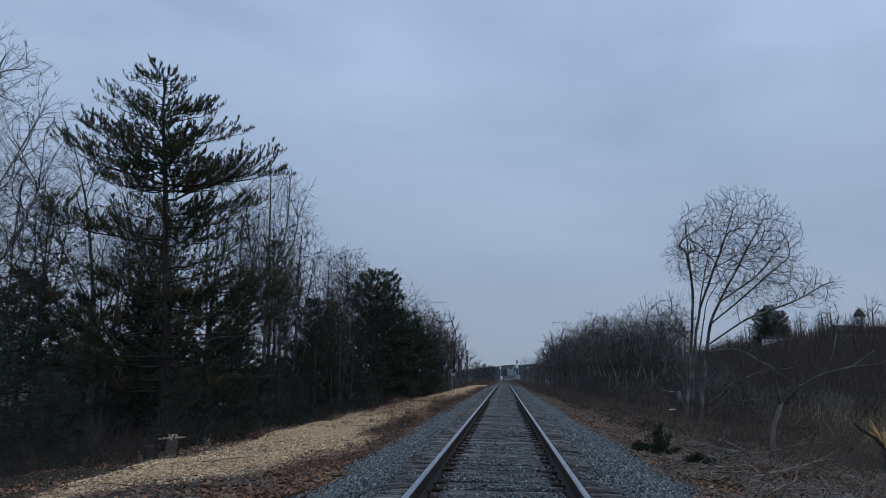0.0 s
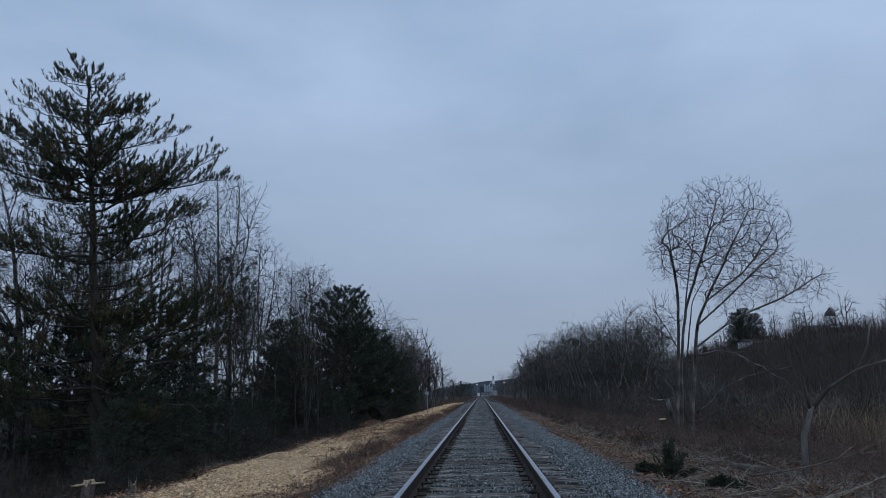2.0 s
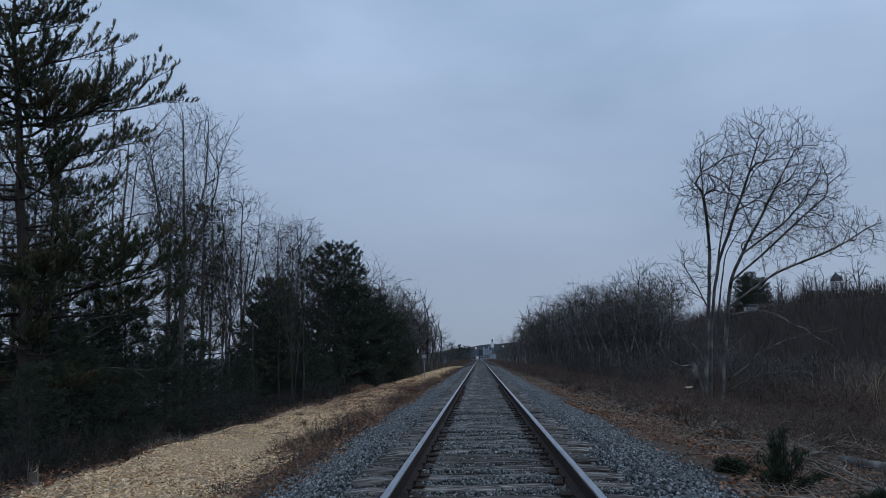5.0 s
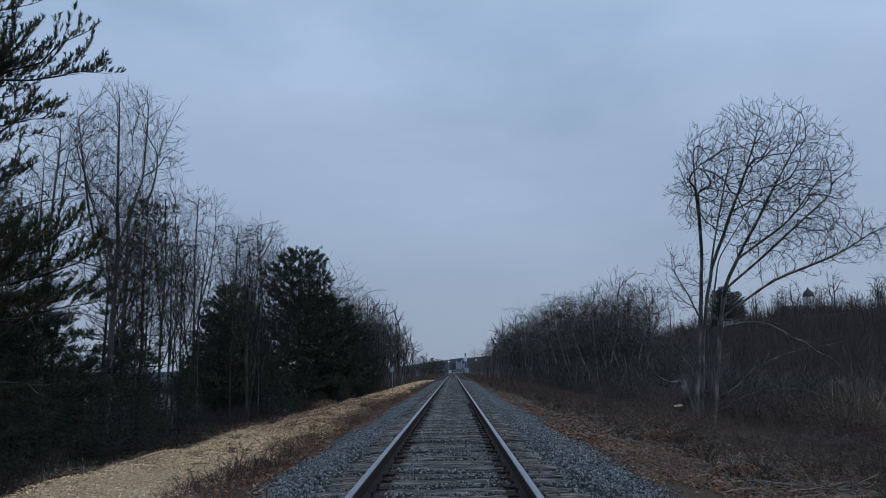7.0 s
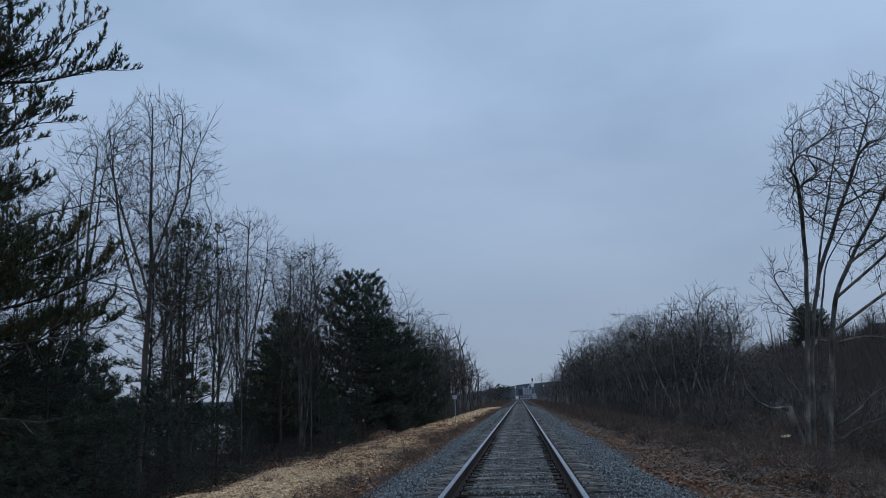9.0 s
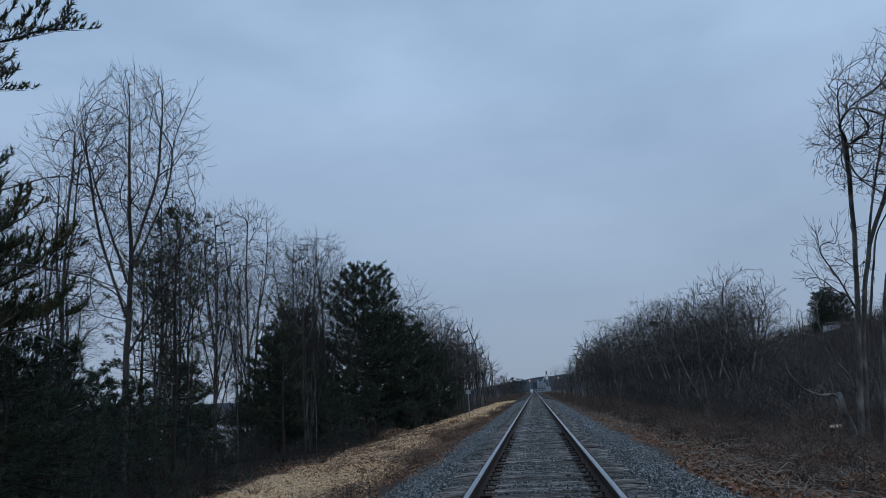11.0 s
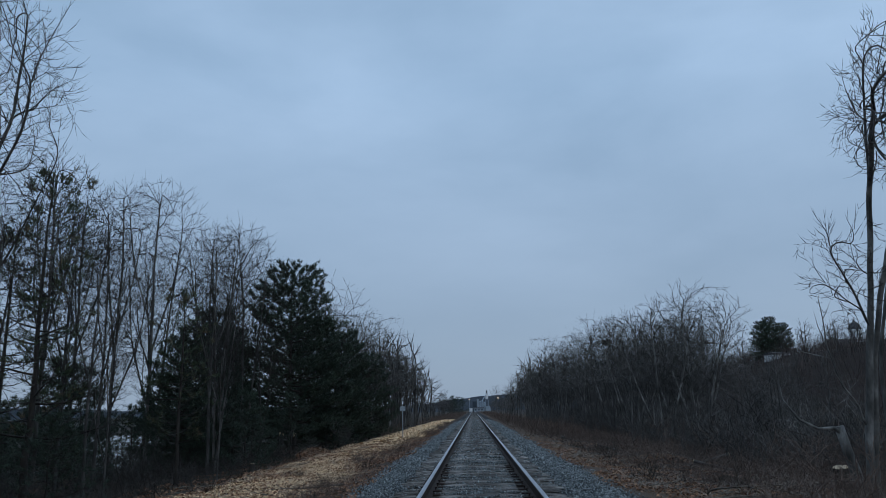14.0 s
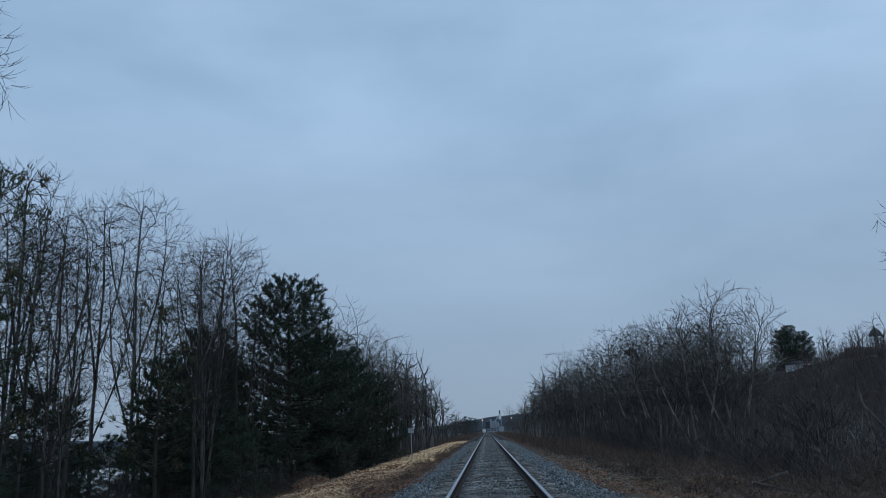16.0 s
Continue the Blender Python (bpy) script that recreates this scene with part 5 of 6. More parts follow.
def tie_mesh(seed):
    rg = random.Random(seed)
    g = Geo()
    L, W, H = 2.56, 0.22, 0.17
    nxs, nys = 14, 5
    top = []
    for i in range(nxs + 1):
        for j in range(nys + 1):
            x = -L / 2 + L * i / nxs
            y = -W / 2 + W * j / nys
            e = min(i, nxs - i) == 0
            z = -0.014 * rg.random() - (0.024 if j in (0, nys) else 0) - (0.02 if e else 0)
            if j in (2, 3) and rg.random() < 0.25:
                z -= 0.02
            x += rg.uniform(-0.03, 0.03) if e else 0
            y += rg.uniform(-0.012, 0.012) if j in (0, nys) else 0
            g.v.append((x, y, z))
    for i in range(nxs):
        for j in range(nys):
            a = i * (nys + 1) + j
            g.f.append((a, a + nys + 1, a + nys + 2, a + 1))
    rim = [i * (nys + 1) for i in range(nxs + 1)] + [nxs * (nys + 1) + j for j in range(1, nys + 1)] + [i * (nys + 1) + nys for i in range(nxs - 1, -1, -1)] + [j for j in range(nys - 1, 0, -1)]
    b = len(g.v)
    for i in rim:
        x, y, z = g.v[i]
        g.v.append((x, y, -H))
    for k in range(len(rim)):
        k2 = (k + 1) % len(rim)
        g.f.append((rim[k2], rim[k], b + k, b + k2))
    return g.mesh("tie", M_TIE)


TIES = [tie_mesh(400 + k) for k in range(6)]
g = Geo()
g.box((-0.175, -0.09, -0.002), (0.175, 0.09, 0.012))
PLATE = g.mesh("tie_plate", M_RUST)
g = Geo()
g.box((-0.008, -0.008, 0.0), (0.008, 0.008, 0.035))
g.box((-0.018, -0.014, 0.035), (0.018, 0.014, 0.048))
SPIKE = g.mesh("spike", M_RUST)
rng = random.Random(505)
tie_y = []
y = -9.0
while y < 150:
    tie_y.append(y)
    y += TIE_STEP * rng.uniform(0.9, 1.1)
for y in tie_y:
    tie = new("tie", rng.choice(TIES))
    tie.parent = track
    sc = rng.uniform(0.97, 1.03)
    tie.matrix_basis = pose(rng.uniform(-0.05, 0.05), y, TIE_TOP + rng.uniform(-0.024, 0.003), 0, rng.uniform(-0.5, 0.5), rng.uniform(-1.4, 1.4) + rng.choice((0, 180))) @ Matrix.Diagonal((sc, rng.uniform(0.9, 1.08), 1, 1))
    if 3.0 < y < 34.0:
        inv = tie.matrix_basis.inverted()
        for s in (-1, 1):
            o = new("tie_plate", PLATE)
            o.parent = tie
            o.matrix_basis = inv @ pose(s * 0.7525, y, -0.170 - 0.008)
            for q in (-1, 1):
                if rng.random() < 0.9:
                    o = new("spike", SPIKE)
                    o.parent = tie
                    o.matrix_basis = inv @ pose(s * 0.7525 + q * 0.085, y + q * s * 0.05, -0.168 + rng.uniform(-0.004, 0.02))
g = Geo()
y = 150.3
while y < 405:
    g.box((-1.28, y - 0.11, -0.34), (1.28, y + 0.11, -0.178))
    y += TIE_STEP
part("far_ties", g, M_TIE, track, kind="stuff")

# ---- ballast ----
OCT = np.array([(1, 0, 0), (-1, 0, 0), (0, 1, 0), (0, -1, 0), (0, 0, 1), (0, 0, -1)], float) * 0.5
OCT_F = [(0, 2, 4), (2, 1, 4), (1, 3, 4), (3, 0, 4), (2, 0, 5), (1, 2, 5), (3, 1, 5), (0, 3, 5)]


def stones(name, count, y0, y1, size, seed, near_bias=1.0):
    rs = np.random.RandomState(seed)
    y = y0 + (y1 - y0) * rs.rand(count) ** near_bias
    y = y + rs.normal(0, 0.6, count)
    x = rs.uniform(-2.55, 2.75, count)
    ty = np.array(tie_y + [y1 + 99])
    near = np.min(np.abs(y[:, None] - ty[np.clip(np.searchsorted(ty, y)[:, None] + np.array([[-1, 0]]), 0, len(ty) - 1)]), axis=1)
    on_tie = (near < 0.10) & (np.abs(x) < 1.28)
    on_rail = np.abs(np.abs(x) - 0.7525) < 0.075
    keep = ~on_rail & (~on_tie | (rs.rand(count) < 0.09))
    thin = np.clip((2.75 - np.abs(x)) / 0.5, 0.15, 1)
    keep &= rs.rand(count) < thin
    x, y, on_tie = x[keep], y[keep], on_tie[keep]
    m = len(x)
    crib = np.abs(x) < 1.3
    z = np.where(crib, np.where(np.abs(x) < 0.7, -0.203, -0.238) + 0.02 * np.sin(y * 3.1 + x * 2.3), ground_z(x, y) + 0.01)
    z = np.where(on_tie, TIE_TOP + 0.012, z) + rs.uniform(-0.012, 0.012, m)
    sc = size * np.where(crib, 0.85, 1.0)[:, None] * rs.uniform(0.6, 1.35, (m, 1)) * rs.uniform(0.7, 1.15, (m, 3))
    shp = OCT[None] + rs.uniform(-0.16, 0.16, (m, 6, 3))
    return scatter(name, shp, OCT_F, np.stack([x, y, z], 1), rs.rand(m, 3) * 6.28, sc, M_STONE)


ballast = tagged(new("ballast", stones("ballast", 95000, 4.0, 36.0, 0.038, 11, 1.4)), "blue-grey crushed stone ballast round the ties", "ballast", kind="structure")
part("rear_ballast", stones("rear_ballast", 9000, -9.0, 4.0, 0.06, 13), M_STONE, ballast, kind="stuff")
part("far_ballast", stones("far_ballast", 24000, 36.0, 110.0, 0.065, 12, 1.3), M_STONE, ballast, kind="stuff")
one = Geo()
rg = random.Random(8)
one.v = [tuple(c * rg.uniform(0.75, 1.2) for c in v) for v in OCT.tolist()]
one.f = [tuple(f) for f in OCT_F]
ONE = one.mesh("stone", M_STONE_ONE)
for k in range(280):
    o = new("stone", ONE)
    o.parent = ballast
    y = rg.uniform(4.5, 11.0)
    x = rg.choice((-1, 1)) * rg.uniform(1.35, 2.4)
    q = rg.uniform(0.045, 0.075)
    o.matrix_basis = pose(x, y, gz(x, y) + 0.025, rg.uniform(0, 360), rg.uniform(0, 360), rg.uniform(0, 360)) @ Matrix.Diagonal((q, q * 0.8, q * 0.7, 1))

# ---- wood chips, leaves, twigs ----
def litter(name, count, xr, yr, size, mat, seed, shape, bias=1.0, lift=0.012, flat=0.35, edge=0.6, rim=None):
    rs = np.random.RandomState(seed)
    x = rs.uniform(*xr, count)
    y = yr[0] + (yr[1] - yr[0]) * rs.rand(count) ** bias + rs.normal(0, 0.02 * (yr[1] - yr[0]), count)
    mid, half = (xr[0] + xr[1]) / 2, (xr[1] - xr[0]) / 2
    wob = 0.35 * np.sin(y * 0.9) + 0.3 * np.sin(y * 0.37 + 2) + 0.2 * np.sin(y * 2.3)
    keep = rs.rand(count) < np.clip((half - np.abs(x - mid - wob)) / edge, 0.04, 1)
    if rim is not None:
        worn = np.clip((y - 32) / 8, 0, 1) * np.clip((66 - y) / 6, 0, 1)
        keep &= rs.rand(count) > worn * np.where(np.sin(x * 1.7 + 2 * np.sin(y * 0.31)) + np.sin(y * 0.83 + x) > -0.2, 0.85, 0.2)
        keep &= y - 1.65 * x + rs.normal(0, 0.6, count) > rim
    x, y = x[keep], y[keep]
    m = len(x)
    z = ground_z(x, y) + lift * rs.uniform(0.3, 2.2, m)
    rot = np.stack([rs.normal(0, flat, m), rs.normal(0, flat, m), rs.rand(m) * 6.28], 1)
    patch = 1 + 0.35 * np.sin(0.8 * x + 1.3 * np.sin(0.21 * y)) * np.sin(0.55 * y)
    sc = size * rs.uniform(0.5, 1.4, (m, 1)) * patch[:, None] * np.array([[1, 1, 1]])
    return scatter(name, shape[0], shape[1], np.stack([x, y, z], 1), rot, sc, mat)


CHIP = (np.array([(-0.5, -0.2, 0), (0.45, -0.16, 0.05), (0.5, 0.18, 0), (-0.4, 0.22, 0.06), (0, 0, 0.16)]), [(0, 1, 4), (1, 2, 4), (2, 3, 4), (3, 0, 4)])
LEAF = (np.array([(-0.5, 0, 0), (0, -0.33, 0.12), (0.55, 0, 0.02), (0, 0.33, 0.14)]), [(0, 1, 2, 3)])
TWIG = (np.array([(-0.5, -0.012, 0), (0, -0.014, 0.05), (0.5, -0.006, 0.02), (0.5, 0.006, 0.02), (0, 0.014, 0.05), (-0.5, 0.012, 0)]), [(0, 1, 4, 5), (1, 2, 3, 4)])
UPTWIG = (np.array([(-0.012, 0, 0), (0.012, 0, 0), (0.03, 0.02, 0.5), (0.045, 0.02, 0.5), (0.01, 0.05, 1.0), (0.016, 0.05, 1.0)]), [(0, 1, 3, 2), (2, 3, 5, 4)])


def branched(spread, sides, seed):
    """A thin stem with side twigs, one unit tall."""
    rg = random.Random(seed)
    v, f = [], []
    def blade(p, q, w):
        b = len(v)
        s = (q - p).cross(rvec(rg)).normalized() * w
        v.extend([tuple(p - s), tuple(p + s), tuple(q + s * 0.4), tuple(q - s * 0.4)])
        f.append((b, b + 1, b + 2, b + 3))
    bend = Vector((0.10, 0.05, 0.55))
    tip = Vector((0.04, 0.16, 1.0))
    blade(Vector((0, 0, 0)), bend, 0.009)
    blade(bend, tip, 0.006)
    for k in range(sides):
        h = 0.2 + 0.7 * k / sides
        p = bend * (h / 0.55) if h < 0.55 else bend.lerp(tip, (h - 0.55) / 0.45)
        a = 2.4 * k + rg.uniform(-0.4, 0.4)
        q = p + Vector((math.cos(a) * spread, math.sin(a) * spread, rg.uniform(0.1, 0.4))) * (1.1 - 0.6 * h)
        blade(p, q, 0.005)
        blade(p.lerp(q, 0.55), p.lerp(q, 0.6) + rvec(rg) * 0.2, 0.004)
    return np.array(v), f


BRANCHED = branched(0.42, 6, 3)
BRANCHED_WIDE = branched(0.7, 5, 4)


def stuff(name, data, label, category):
    return tagged(new(name, data), label, category, kind="stuff")


stuff("wood_chips", litter("wood_chips", 70000, (-7.4, -3.1), (7, 60), 0.055, M_CHIP, 21, CHIP, 1.5, rim=18.0), "pale tan wood chips spread beside the track", "wood chips")
stuff("far_wood_chips", litter("far_wood_chips", 11000, (-6.8, -3.2), (62, 144), 0.2, M_CHIP, 22, CHIP, 1.2), "pale tan wood chips spread beside the track", "wood chips")
stuff("leaf_litter", litter("leaf_litter", 44000, (2.3, 8.5), (6, 60), 0.058, M_LEAF, 23, LEAF, 1.5, flat=0.5), "brown fallen leaves beside the ballast", "fallen leaves")
stuff("bank_leaves", litter("bank_leaves", 26000, (2.4, 7.2), (14, 52), 0.06, M_LEAF, 36, LEAF, 1.0, flat=0.6, edge=0.5), "rust-brown fallen leaves on the bank", "fallen leaves")
stuff("strip_leaves", litter("strip_leaves", 20000, (-4.0, -2.1), (5, 80), 0.062, M_LEAF, 24, LEAF, 1.5, flat=0.6, edge=0.4), "rust-brown leaves along the ballast rim", "fallen leaves")
stuff("chip_leaves", litter("chip_leaves", 20000, (-7.6, -3.0), (30, 66), 0.07, M_LEAF, 34, LEAF, 1.0, flat=0.5, edge=1.6), "brown leaves scattered over the chips", "fallen leaves")
stuff("wood_leaves", litter("wood_leaves", 9000, (-12, -6.6), (10, 60), 0.09, M_LEAF, 25, LEAF, 1.3, flat=0.5), "brown fallen leaves under the wood", "fallen leaves")
stuff("twig_litter", litter("twig_litter", 36000, (2.6, 9.0), (6, 60), 0.32, M_STICK_I, 26, TWIG, 1.5, lift=0.03, flat=0.3), "thin grey twigs strewn over the bank", "twigs")
stuff("strip_twigs", litter("strip_twigs", 7000, (-8.4, -2.3), (6, 60), 0.28, M_STICK_I, 27, TWIG, 1.5, lift=0.025, flat=0.25), "thin twigs strewn over the chip strip", "twigs")
stuff("low_brush", litter("low_brush", 13000, (3.6, 9.8), (12, 110), 0.5, M_TWIG_RED_I, 28, BRANCHED_WIDE, 1.2, lift=0.0, flat=0.7, edge=1.5), "low red-brown brush on the bank", "brush")
stuff("verge_brush", litter("verge_brush", 16000, (2.9, 9.0), (58, 330), 0.75, M_TWIG_RED_I, 38, UPTWIG, 1.3, lift=0.0, flat=0.6, edge=0.8), "brown dead brush along the far verge", "brush")
stuff("far_verge_brush", litter("far_verge_brush", 9000, (-9.5, -2.8), (142, 340), 0.85, M_TWIG_RED_I, 39, UPTWIG, 1.2, lift=0.0, flat=0.6, edge=0.8), "brown dead brush along the far verge", "brush")
stuff("rim_brush", litter("rim_brush", 6500, (-4.0, -2.4), (12, 110), 0.26, M_TWIG_RED, 29, BRANCHED_WIDE, 1.2, lift=0.0, flat=0.5, edge=0.5), "low red-brown brush along the ballast rim", "brush")
stuff("wood_edge_brush", litter("wood_edge_brush", 5000, (-16, -7.6), (14, 110), 0.7, M_TWIG, 30, BRANCHED, 1.2, lift=0.0, flat=0.55, edge=1.0), "grey saplings and brush under the wood", "brush")
stuff("thicket", litter("thicket", 9000, (8.0, 24.0), (42, 130), 1.7, M_TWIG_I, 31, BRANCHED, 1.2, lift=0.0, flat=0.35, edge=3.0), "grey thicket of bare stems on the marsh side", "brush")
stuff("reeds", litter("reeds", 34000, (11.5, 42.0), (26, 110), 1.15, M_REED, 32, UPTWIG, 1.2, lift=0.0, flat=0.45, edge=4.0), "tan dry reeds on the marsh", "reeds")
stuff("marsh_brush", litter("marsh_brush", 5000, (8.5, 16.0), (30, 75), 1.1, M_TWIG_RED_I, 35, BRANCHED_WIDE, 1.1, lift=0.0, flat=0.4, edge=3.0), "red-brown leafless brush on the marsh", "brush")
stuff("hill_brush", litter("hill_brush", 30000, (36.0, 80.0), (40, 260), 2.2, M_HILL_TWIG, 33, UPTWIG, 1.0, lift=0.0, flat=0.3, edge=4.0), "dark red-brown brush covering the hillside", "brush")


def leaf_heap(x, y, r, h, seed):
    """A low heap of dead leaves with twigs sticking out."""
    rs = np.random.RandomState(seed)
    n = 1500
    a, q = rs.rand(n) * 6.28, np.sqrt(rs.rand(n))
    px, py = r * 1.5 * q * np.cos(a), r * q * np.sin(a)
    pz = h * (1 - q ** 2) * rs.uniform(0.35, 1.0, n)
    P = np.stack([px, py, pz], 1)
    ob = new("leaf_heap", scatter("leaf_heap", LEAF[0], LEAF[1], P, np.stack([rs.normal(0, 0.7, n), rs.normal(0, 0.7, n), rs.rand(n) * 6.28], 1), 0.075 * rs.uniform(0.5, 1.3, (n, 1)) * np.ones((1, 3)), M_LEAF))
    tagged(ob, "low heap of rust-brown leaves and cut brush", "leaf heap", kind="stuff")
    ob.matrix_basis = pose(x, y, gz(x, y), 0, 0, rs.rand() * 180)
    n = 260
    a, q = rs.rand(n) * 6.28, np.sqrt(rs.rand(n))
    P = np.stack([r * 1.5 * q * np.cos(a), r * q * np.sin(a), h * (1 - q ** 2) * rs.uniform(0.3, 1.1, n) + 0.03], 1)
    tw = new("heap_twig", scatter("heap_twig", TWIG[0], TWIG[1], P, np.stack([rs.normal(0, 0.4, n), rs.normal(0, 0.5, n), rs.rand(n) * 6.28], 1), 0.5 * rs.uniform(0.4, 1.3, (n, 1)) * np.array([[1, 0.9, 1.3]]), M_STICK_I))
    tw.parent = ob
    tagged(tw, kind="stuff")


for x, y, r, h, k in ((4.7, 24.5, 0.6, 0.22, 1), (5.6, 28.5, 0.7, 0.25, 2), (4.3, 19.0, 0.5, 0.18, 3), (5.6, 33.0, 0.5, 0.16, 4), (4.6, 12.0, 0.55, 0.16, 5), (5.6, 41.0, 0.7, 0.25, 6), (-8.0, 24.0, 0.7, 0.2, 7), (-7.4, 52.0, 0.9, 0.4, 8)):
    leaf_heap(x, y, r, h, k)

for name, count, xr, size, mat, shape, label, category in (
        ("dirt_leaves", 9000, (-7.4, -2.3), 0.07, M_LEAF, LEAF, "brown leaves over bare dirt beside the ballast", "fallen leaves"),
        ("dirt_twigs", 3500, (-7.4, -2.3), 0.24, M_STICK_I, TWIG, "thin grey twigs over bare dirt", "twigs"),
        ("leaf_litter", 7000, (2.3, 8.5), 0.08, M_LEAF, LEAF, "brown fallen leaves beside the ballast", "fallen leaves"),
        ("strip_leaves", 1800, (-3.7, -2.1), 0.09, M_LEAF, LEAF, "rust-brown leaves along the ballast rim", "fallen leaves"),
        ("wood_leaves", 5000, (-14, -6.6), 0.12, M_LEAF, LEAF, "brown fallen leaves under the wood", "fallen leaves"),
        ("twig_litter", 4000, (2.6, 9.0), 0.4, M_STICK_I, TWIG, "thin grey twigs strewn over the bank", "twigs")):
    stuff(name, litter(name, count, xr, (-9, 10), size, mat, 60 + count % 37, shape, flat=0.4), label, category)

# ---- water ----
g = Geo()
g.v = [(-19.5, 55, -2.1), (-21, 74, -2.1), (-30, 100, -2.1), (-60, 150, -2.1), (-62, 130, -2.1), (-38, 84, -2.1), (-25, 59, -2.1)]
g.f = [tuple(range(6, -1, -1))]
part("lake", g, M_WATER, kind="structure", label="pale still lake behind the wood")
g = Geo()
g.v = [(9.5 + 1.7 * math.cos(a) * (1 + 0.2 * math.sin(3 * a)), 28.6 + 1.5 * math.sin(a), -1.02) for a in [k * math.pi / 12 for k in range(24)]]
g.f = [tuple(range(24))]
part("pool", g, M_WATER, kind="structure", label="small pool of standing water in the brush")

# ---- sign by the line ----
sign = tagged(new("track_sign"), "small pale grey sign on a slim grey post", "sign")
g = Geo()
g.box((-0.025, -0.025, -0.3), (0.025, 0.025, 2.0))
part("post", g, M_GALV, sign)
g = Geo()
g.box((-0.17, -0.055, 1.70), (-0.03, -0.03, 1.96))
part("sign_board", g, M_GALV, sign)
g = Geo()
g.box((0.03, -0.055, 1.70), (0.16, -0.03, 1.96))
part("sign_board", g, M_GALV, sign)
place(sign, -4.5, 64.0)

# ---- utility pole ----
upole = tagged(new("utility_pole"), "brown wooden utility pole with a crossarm", "utility pole")
g = Geo()
g.tube([Vector((0, 0, -0.5)), Vector((0, 0, 5)), Vector((0, 0, 8.9))], [0.15, 0.13, 0.10], 8)
part("pole", g, M_WOODPOLE, upole)
g = Geo()
g.box((-1.2, -0.17, 8.1), (1.2, -0.05, 8.24))
part("crossarm", g, M_WOODPOLE, upole)
for k in (-1.0, -0.45, 0.45, 1.0):
    g = Geo()
    g.tube([Vector((k, -0.11, 8.2)), Vector((k, -0.11, 8.32)), Vector((k, -0.11, 8.4))], [0.03, 0.05, 0.03], 6)
    part("insulator", g, M_GALV, upole)
place(upole, 20.6, 84.0, 12)


# ---- houses on the hill ----
def house(name, x, y, w, d, h, roof_h, turn, label, z, windows=3):
    ob = tagged(new(name), label, "house")
    g = Geo()
    g.box((-w / 2, -d / 2, -3), (w / 2, d / 2, h))
    part("wall", g, M_WHITE, ob)
    g = Geo()
    e = 0.3
    g.v = [(-w / 2 - e, -d / 2 - e, h), (w / 2 + e, -d / 2 - e, h), (w / 2 + e, d / 2 + e, h), (-w / 2 - e, d / 2 + e, h), (-w / 2 - e, 0, h + roof_h), (w / 2 + e, 0, h + roof_h)]
    g.f = [(0, 1, 5, 4), (2, 3, 4, 5), (1, 2, 5), (3, 0, 4), (3, 2, 1, 0)]
    part("roof", g, M_ROOF, ob)
    for k in range(windows):
        wx = -w / 2 + w * (k + 0.5) / windows
        g = Geo()
        g.box((wx - 0.55, -d / 2 - 0.05, h * 0.35), (wx + 0.55, -d / 2 - 0.004, h * 0.8))
        wi = part("window", g, M_WHITE, ob)
        g = Geo()
        g.box((wx - 0.45, -d / 2 - 0.07, h * 0.4), (wx + 0.45, -d / 2 - 0.054, h * 0.76))
        part("pane", g, M_PANE, wi)
    ob.matrix_basis = pose(x, y, z, 0, 0, turn)
    return ob


house("house", 53.5, 147.0, 4.2, 3.5, 1.1, 0.5, 20, "low white house below hillside pines", gz(53.5, 147) - 0.9, 2)
hall = house("cupola_house", 94.0, 200.0, 16, 9, 5.0, 2.5, 15, "white house with a domed cupola on the hilltop", gz(94, 200), 5)
pillars = []
for k in range(6):
    a = k * math.pi / 3
    g = Geo()
    pillars.append(g)
    g.box((1.25 * math.cos(a) - 0.16, 1.25 * math.sin(a) - 0.16, 7.0), (1.25 * math.cos(a) + 0.16, 1.25 * math.sin(a) + 0.16, 9.6))
g = Geo()
g.box((-1.5, -1.5, 6.4), (1.5, 1.5, 7.1))
g.tube([Vector((0, 0, 9.5)), Vector((0, 0, 9.8))], [1.6, 1.6], 12)
cupola = part("cupola", g, M_WHITE, hall)
for g in pillars:
    part("pillar", g, M_WHITE, cupola)
g = Geo()
g.tube([Vector((0, 0, 9.8)), Vector((0, 0, 10.6)), Vector((0, 0, 11.3)), Vector((0, 0, 11.8)), Vector((0, 0, 12.4))], [1.5, 1.35, 0.9, 0.35, 0.05], 12)
part("dome", g, M_ROOF, hall, "dark domed roof")

# ---- plant at the end of the line ----
plant = tagged(new("grain_plant"), "pale industrial plant with silos and a tower", "industrial plant")
g = Geo()
g.box((-3.6, -3, -0.6), (4.4, 6, 1.5))
part("shed", g, M_GALV, plant)
g = Geo()
g.v = [(-3.9, -3.3, 1.5), (4.7, -3.3, 1.5), (4.7, 6.3, 1.5), (-3.9, 6.3, 1.5), (-3.9, 1.5, 2.3), (4.7, 1.5, 2.3)]
g.f = [(0, 1, 5, 4), (2, 3, 4, 5), (1, 2, 5), (3, 0, 4), (3, 2, 1, 0)]
part("roof", g, M_ROOF, plant)
for k in range(3):
    g = Geo()
    g.box((-2.8 + 2.4 * k, -3.06, 0.1), (-1.4 + 2.4 * k, -3.004, 1.0))
    part("window", g, M_PANE, plant)
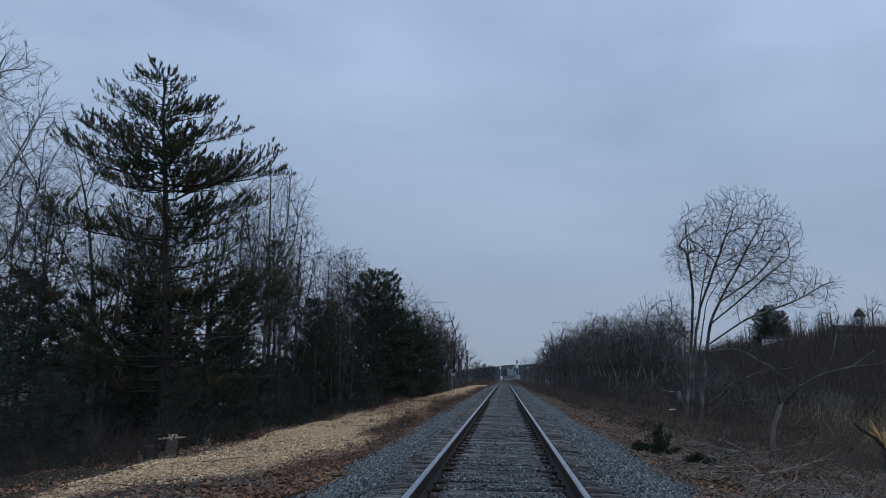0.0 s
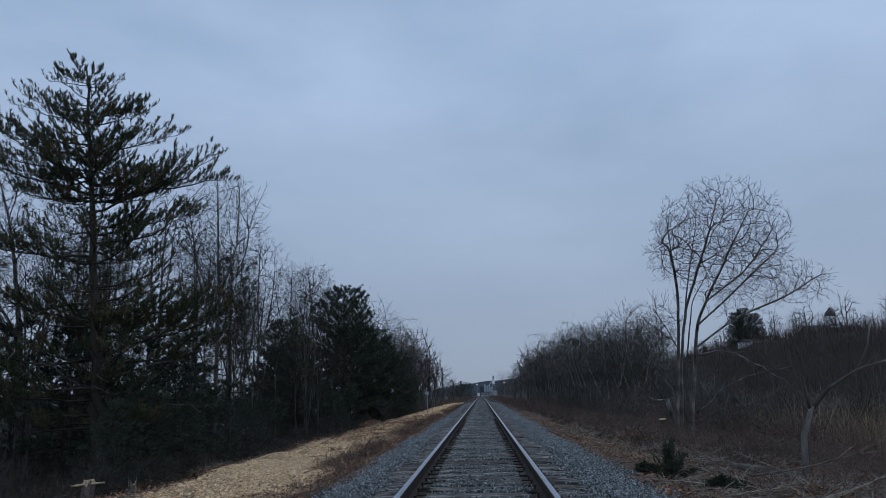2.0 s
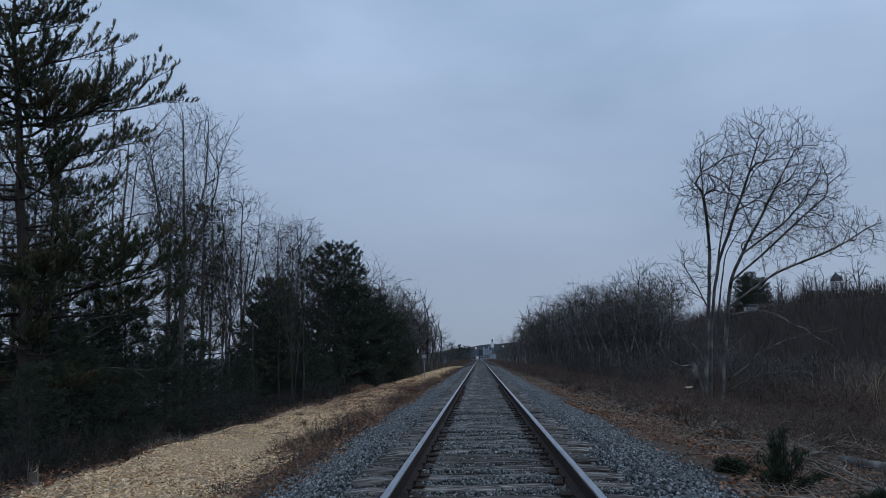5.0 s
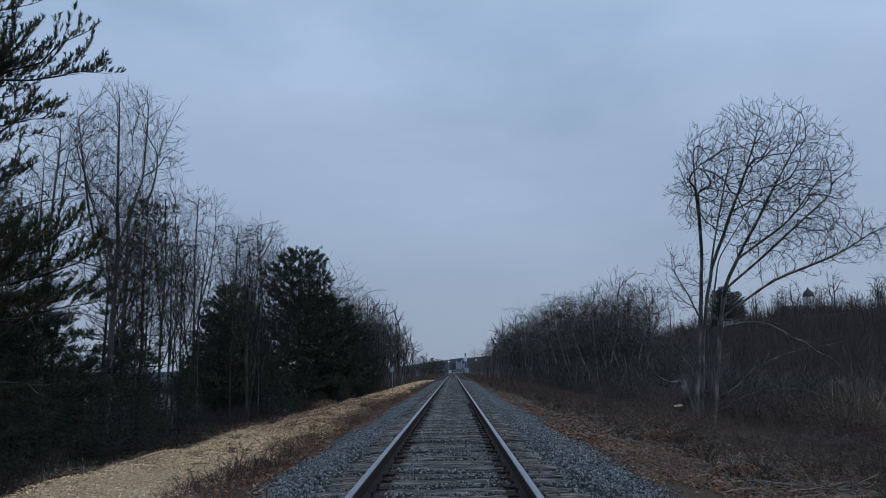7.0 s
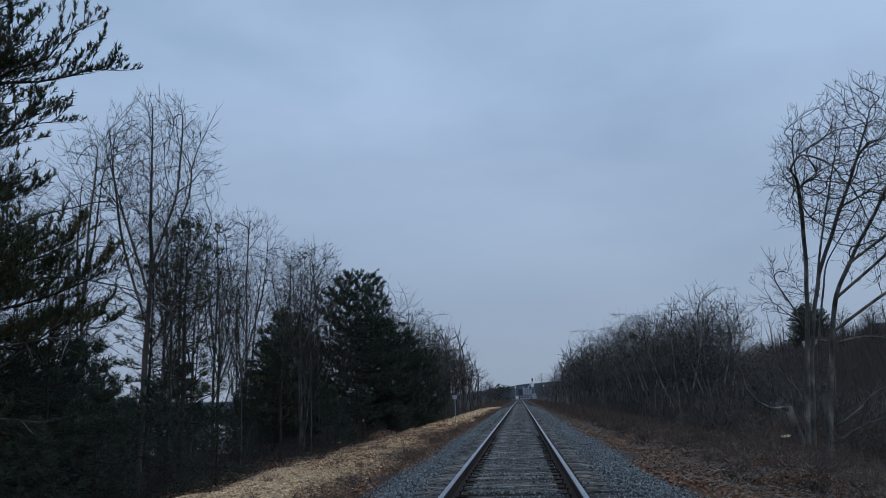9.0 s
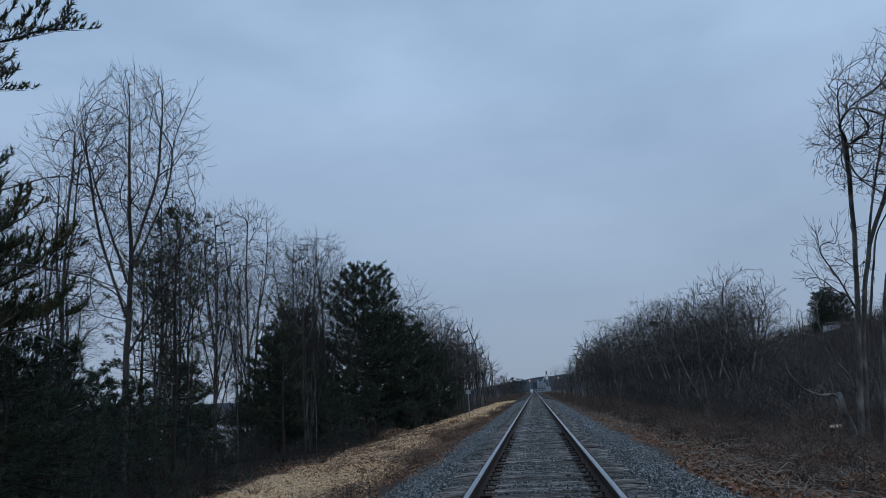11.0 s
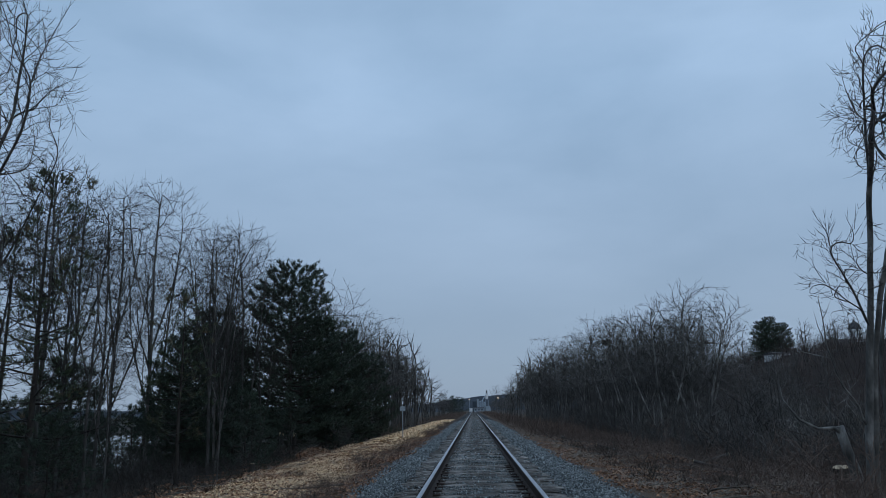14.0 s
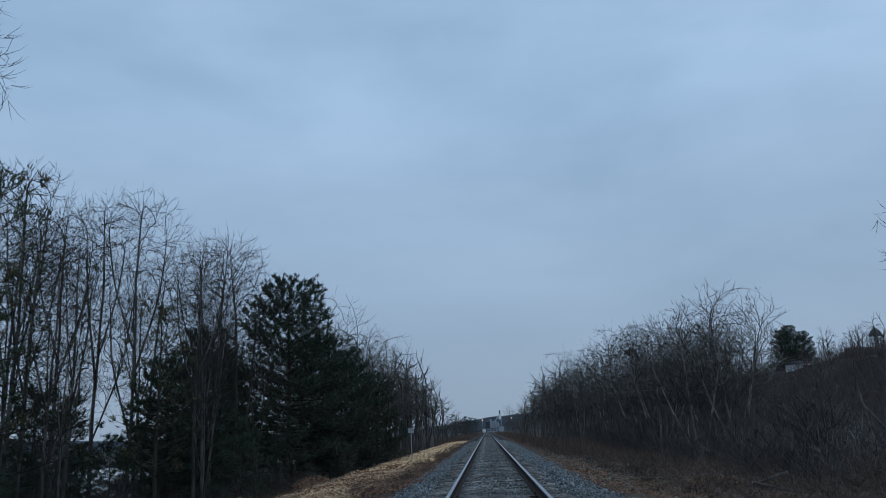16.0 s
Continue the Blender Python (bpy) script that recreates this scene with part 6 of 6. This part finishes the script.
for lo, hi, mat in (((-4.4, 3, -0.6), (-1.2, 8, 6.4), M_HILL), ((-1.0, 4, -0.6), (0.6, 7, 8.2), M_GALV), ((5.8, 2, -0.6), (9.6, 6, 3.0), M_GALV), ((-7.0, 0, -0.6), (-4.6, 4, 1.6), M_WHITE)):
    g = Geo()
    g.box(lo, hi)
    g.box((lo[0] - 0.15, lo[1] - 0.15, hi[2]), (hi[0] + 0.15, hi[1] + 0.15, hi[2] + 0.25))
    part("block", g, mat, plant)
for x, r, h in ((1.6, 0.9, 6.6), (3.3, 0.9, 7.0), (5.0, 0.8, 5.6)):
    g = Geo()
    g.tube([Vector((x, 4, -0.6)), Vector((x, 4, h)), Vector((x, 4, h + 0.6))], [r, r, 0.15], 14)
    part("silo", g, M_GALV, plant)
for q in (-1, 1):
    for w in (-1, 1):
        g = Geo()
        g.tube([Vector((7.0 + 1.3 * q, 8 + 1.3 * w, -0.6)), Vector((7.0 + 0.7 * q, 8 + 0.7 * w, 12.5))], [0.16, 0.12], 5)
        part("tower_leg", g, M_GALV, plant)
for k in range(5):
    z = 2 + 2.4 * k
    s = 1.25 - 0.11 * k
    g = Geo()
    g.box((7.0 - s, 8 - s, z), (7.0 + s, 8 - s + 0.15, z + 0.15))
    g.box((7.0 - s, 8 + s - 0.15, z), (7.0 + s, 8 + s, z + 0.15))
    part("tower_brace", g, M_GALV, plant)
g = Geo()
g.box((6.0, 7.0, 8.2), (8.0, 9.0, 11.5))
part("tower_cabin", g, M_WHITE, plant)
g = Geo()
g.tube([Vector((7.0, 8, 12.4)), Vector((7.0, 8, 14.6))], [0.6, 0.6], 10)
part("tower_cap", g, M_ROOF, plant)
g = Geo()
g.tube([Vector((3.3, 4, 7.4)), Vector((6.8, 8, 11.8))], [0.35, 0.35], 6)
part("conveyor", g, M_GALV, plant)
plant.matrix_basis = pose(2.6, 424.0, gz(0, 424) + 0.5) @ Matrix.Diagonal((0.7, 0.7, 0.74, 1))
for x, y, h in ((-2.0, 408.0, 6.3), (13.0, 410.0, 8.0)):
    lamp = tagged(new("yard_lamp"), "lit yard lamp on a tall pole", "lamp post")
    g = Geo()
    g.tube([Vector((0, 0, -0.4)), Vector((0, 0, h))], [0.10, 0.07], 6)
    part("pole", g, M_GALV, lamp)
    g = Geo()
    g.tube([Vector((0, -0.2, h - 0.1)), Vector((0, -0.2, h + 0.15)), Vector((0, -0.2, h + 0.4))], [0.25, 0.36, 0.2], 10)
    part("lamp_head", g, M_LAMP, lamp, "glowing warm lamp")
    place(lamp, x, y)
for x, y, s in ((-6.0, 300.0, 0.55), (-8.0, 296.0, 0.6), (-4.6, 330.0, 0.55)):
    again(HEMLOCK, x, y, 50 * x, s * 2.4)
again(KIND_D, 8.5, 300.0, 10, 1.2)

# ---- far ridge ----
rs = np.random.RandomState(77)
xs = np.linspace(-1600, 1600, 321)
ridge = 17 + 4 * np.sin(xs * 0.004 + 0.6) + 3 * np.sin(xs * 0.011) + rs.uniform(-0.6, 0.9, len(xs)) + 8 * np.clip(np.abs(xs) / 900, 0, 1)
ridge += np.clip(xs + 60, -80, 60) * 0.09
g = Geo()
for i, x in enumerate(xs):
    g.v += [(x, 1470, -4), (x, 1500, ridge[i]), (x, 1600, ridge[i] + 2), (x, 1900, -4)]
for i in range(len(xs) - 1):
    for j in range(3):
        a = i * 4 + j
        g.f.append((a, a + 4, a + 5, a + 1))
part("distant_ridge", g, M_HILL, label="low blue-grey wooded ridge in the distance", kind="structure")
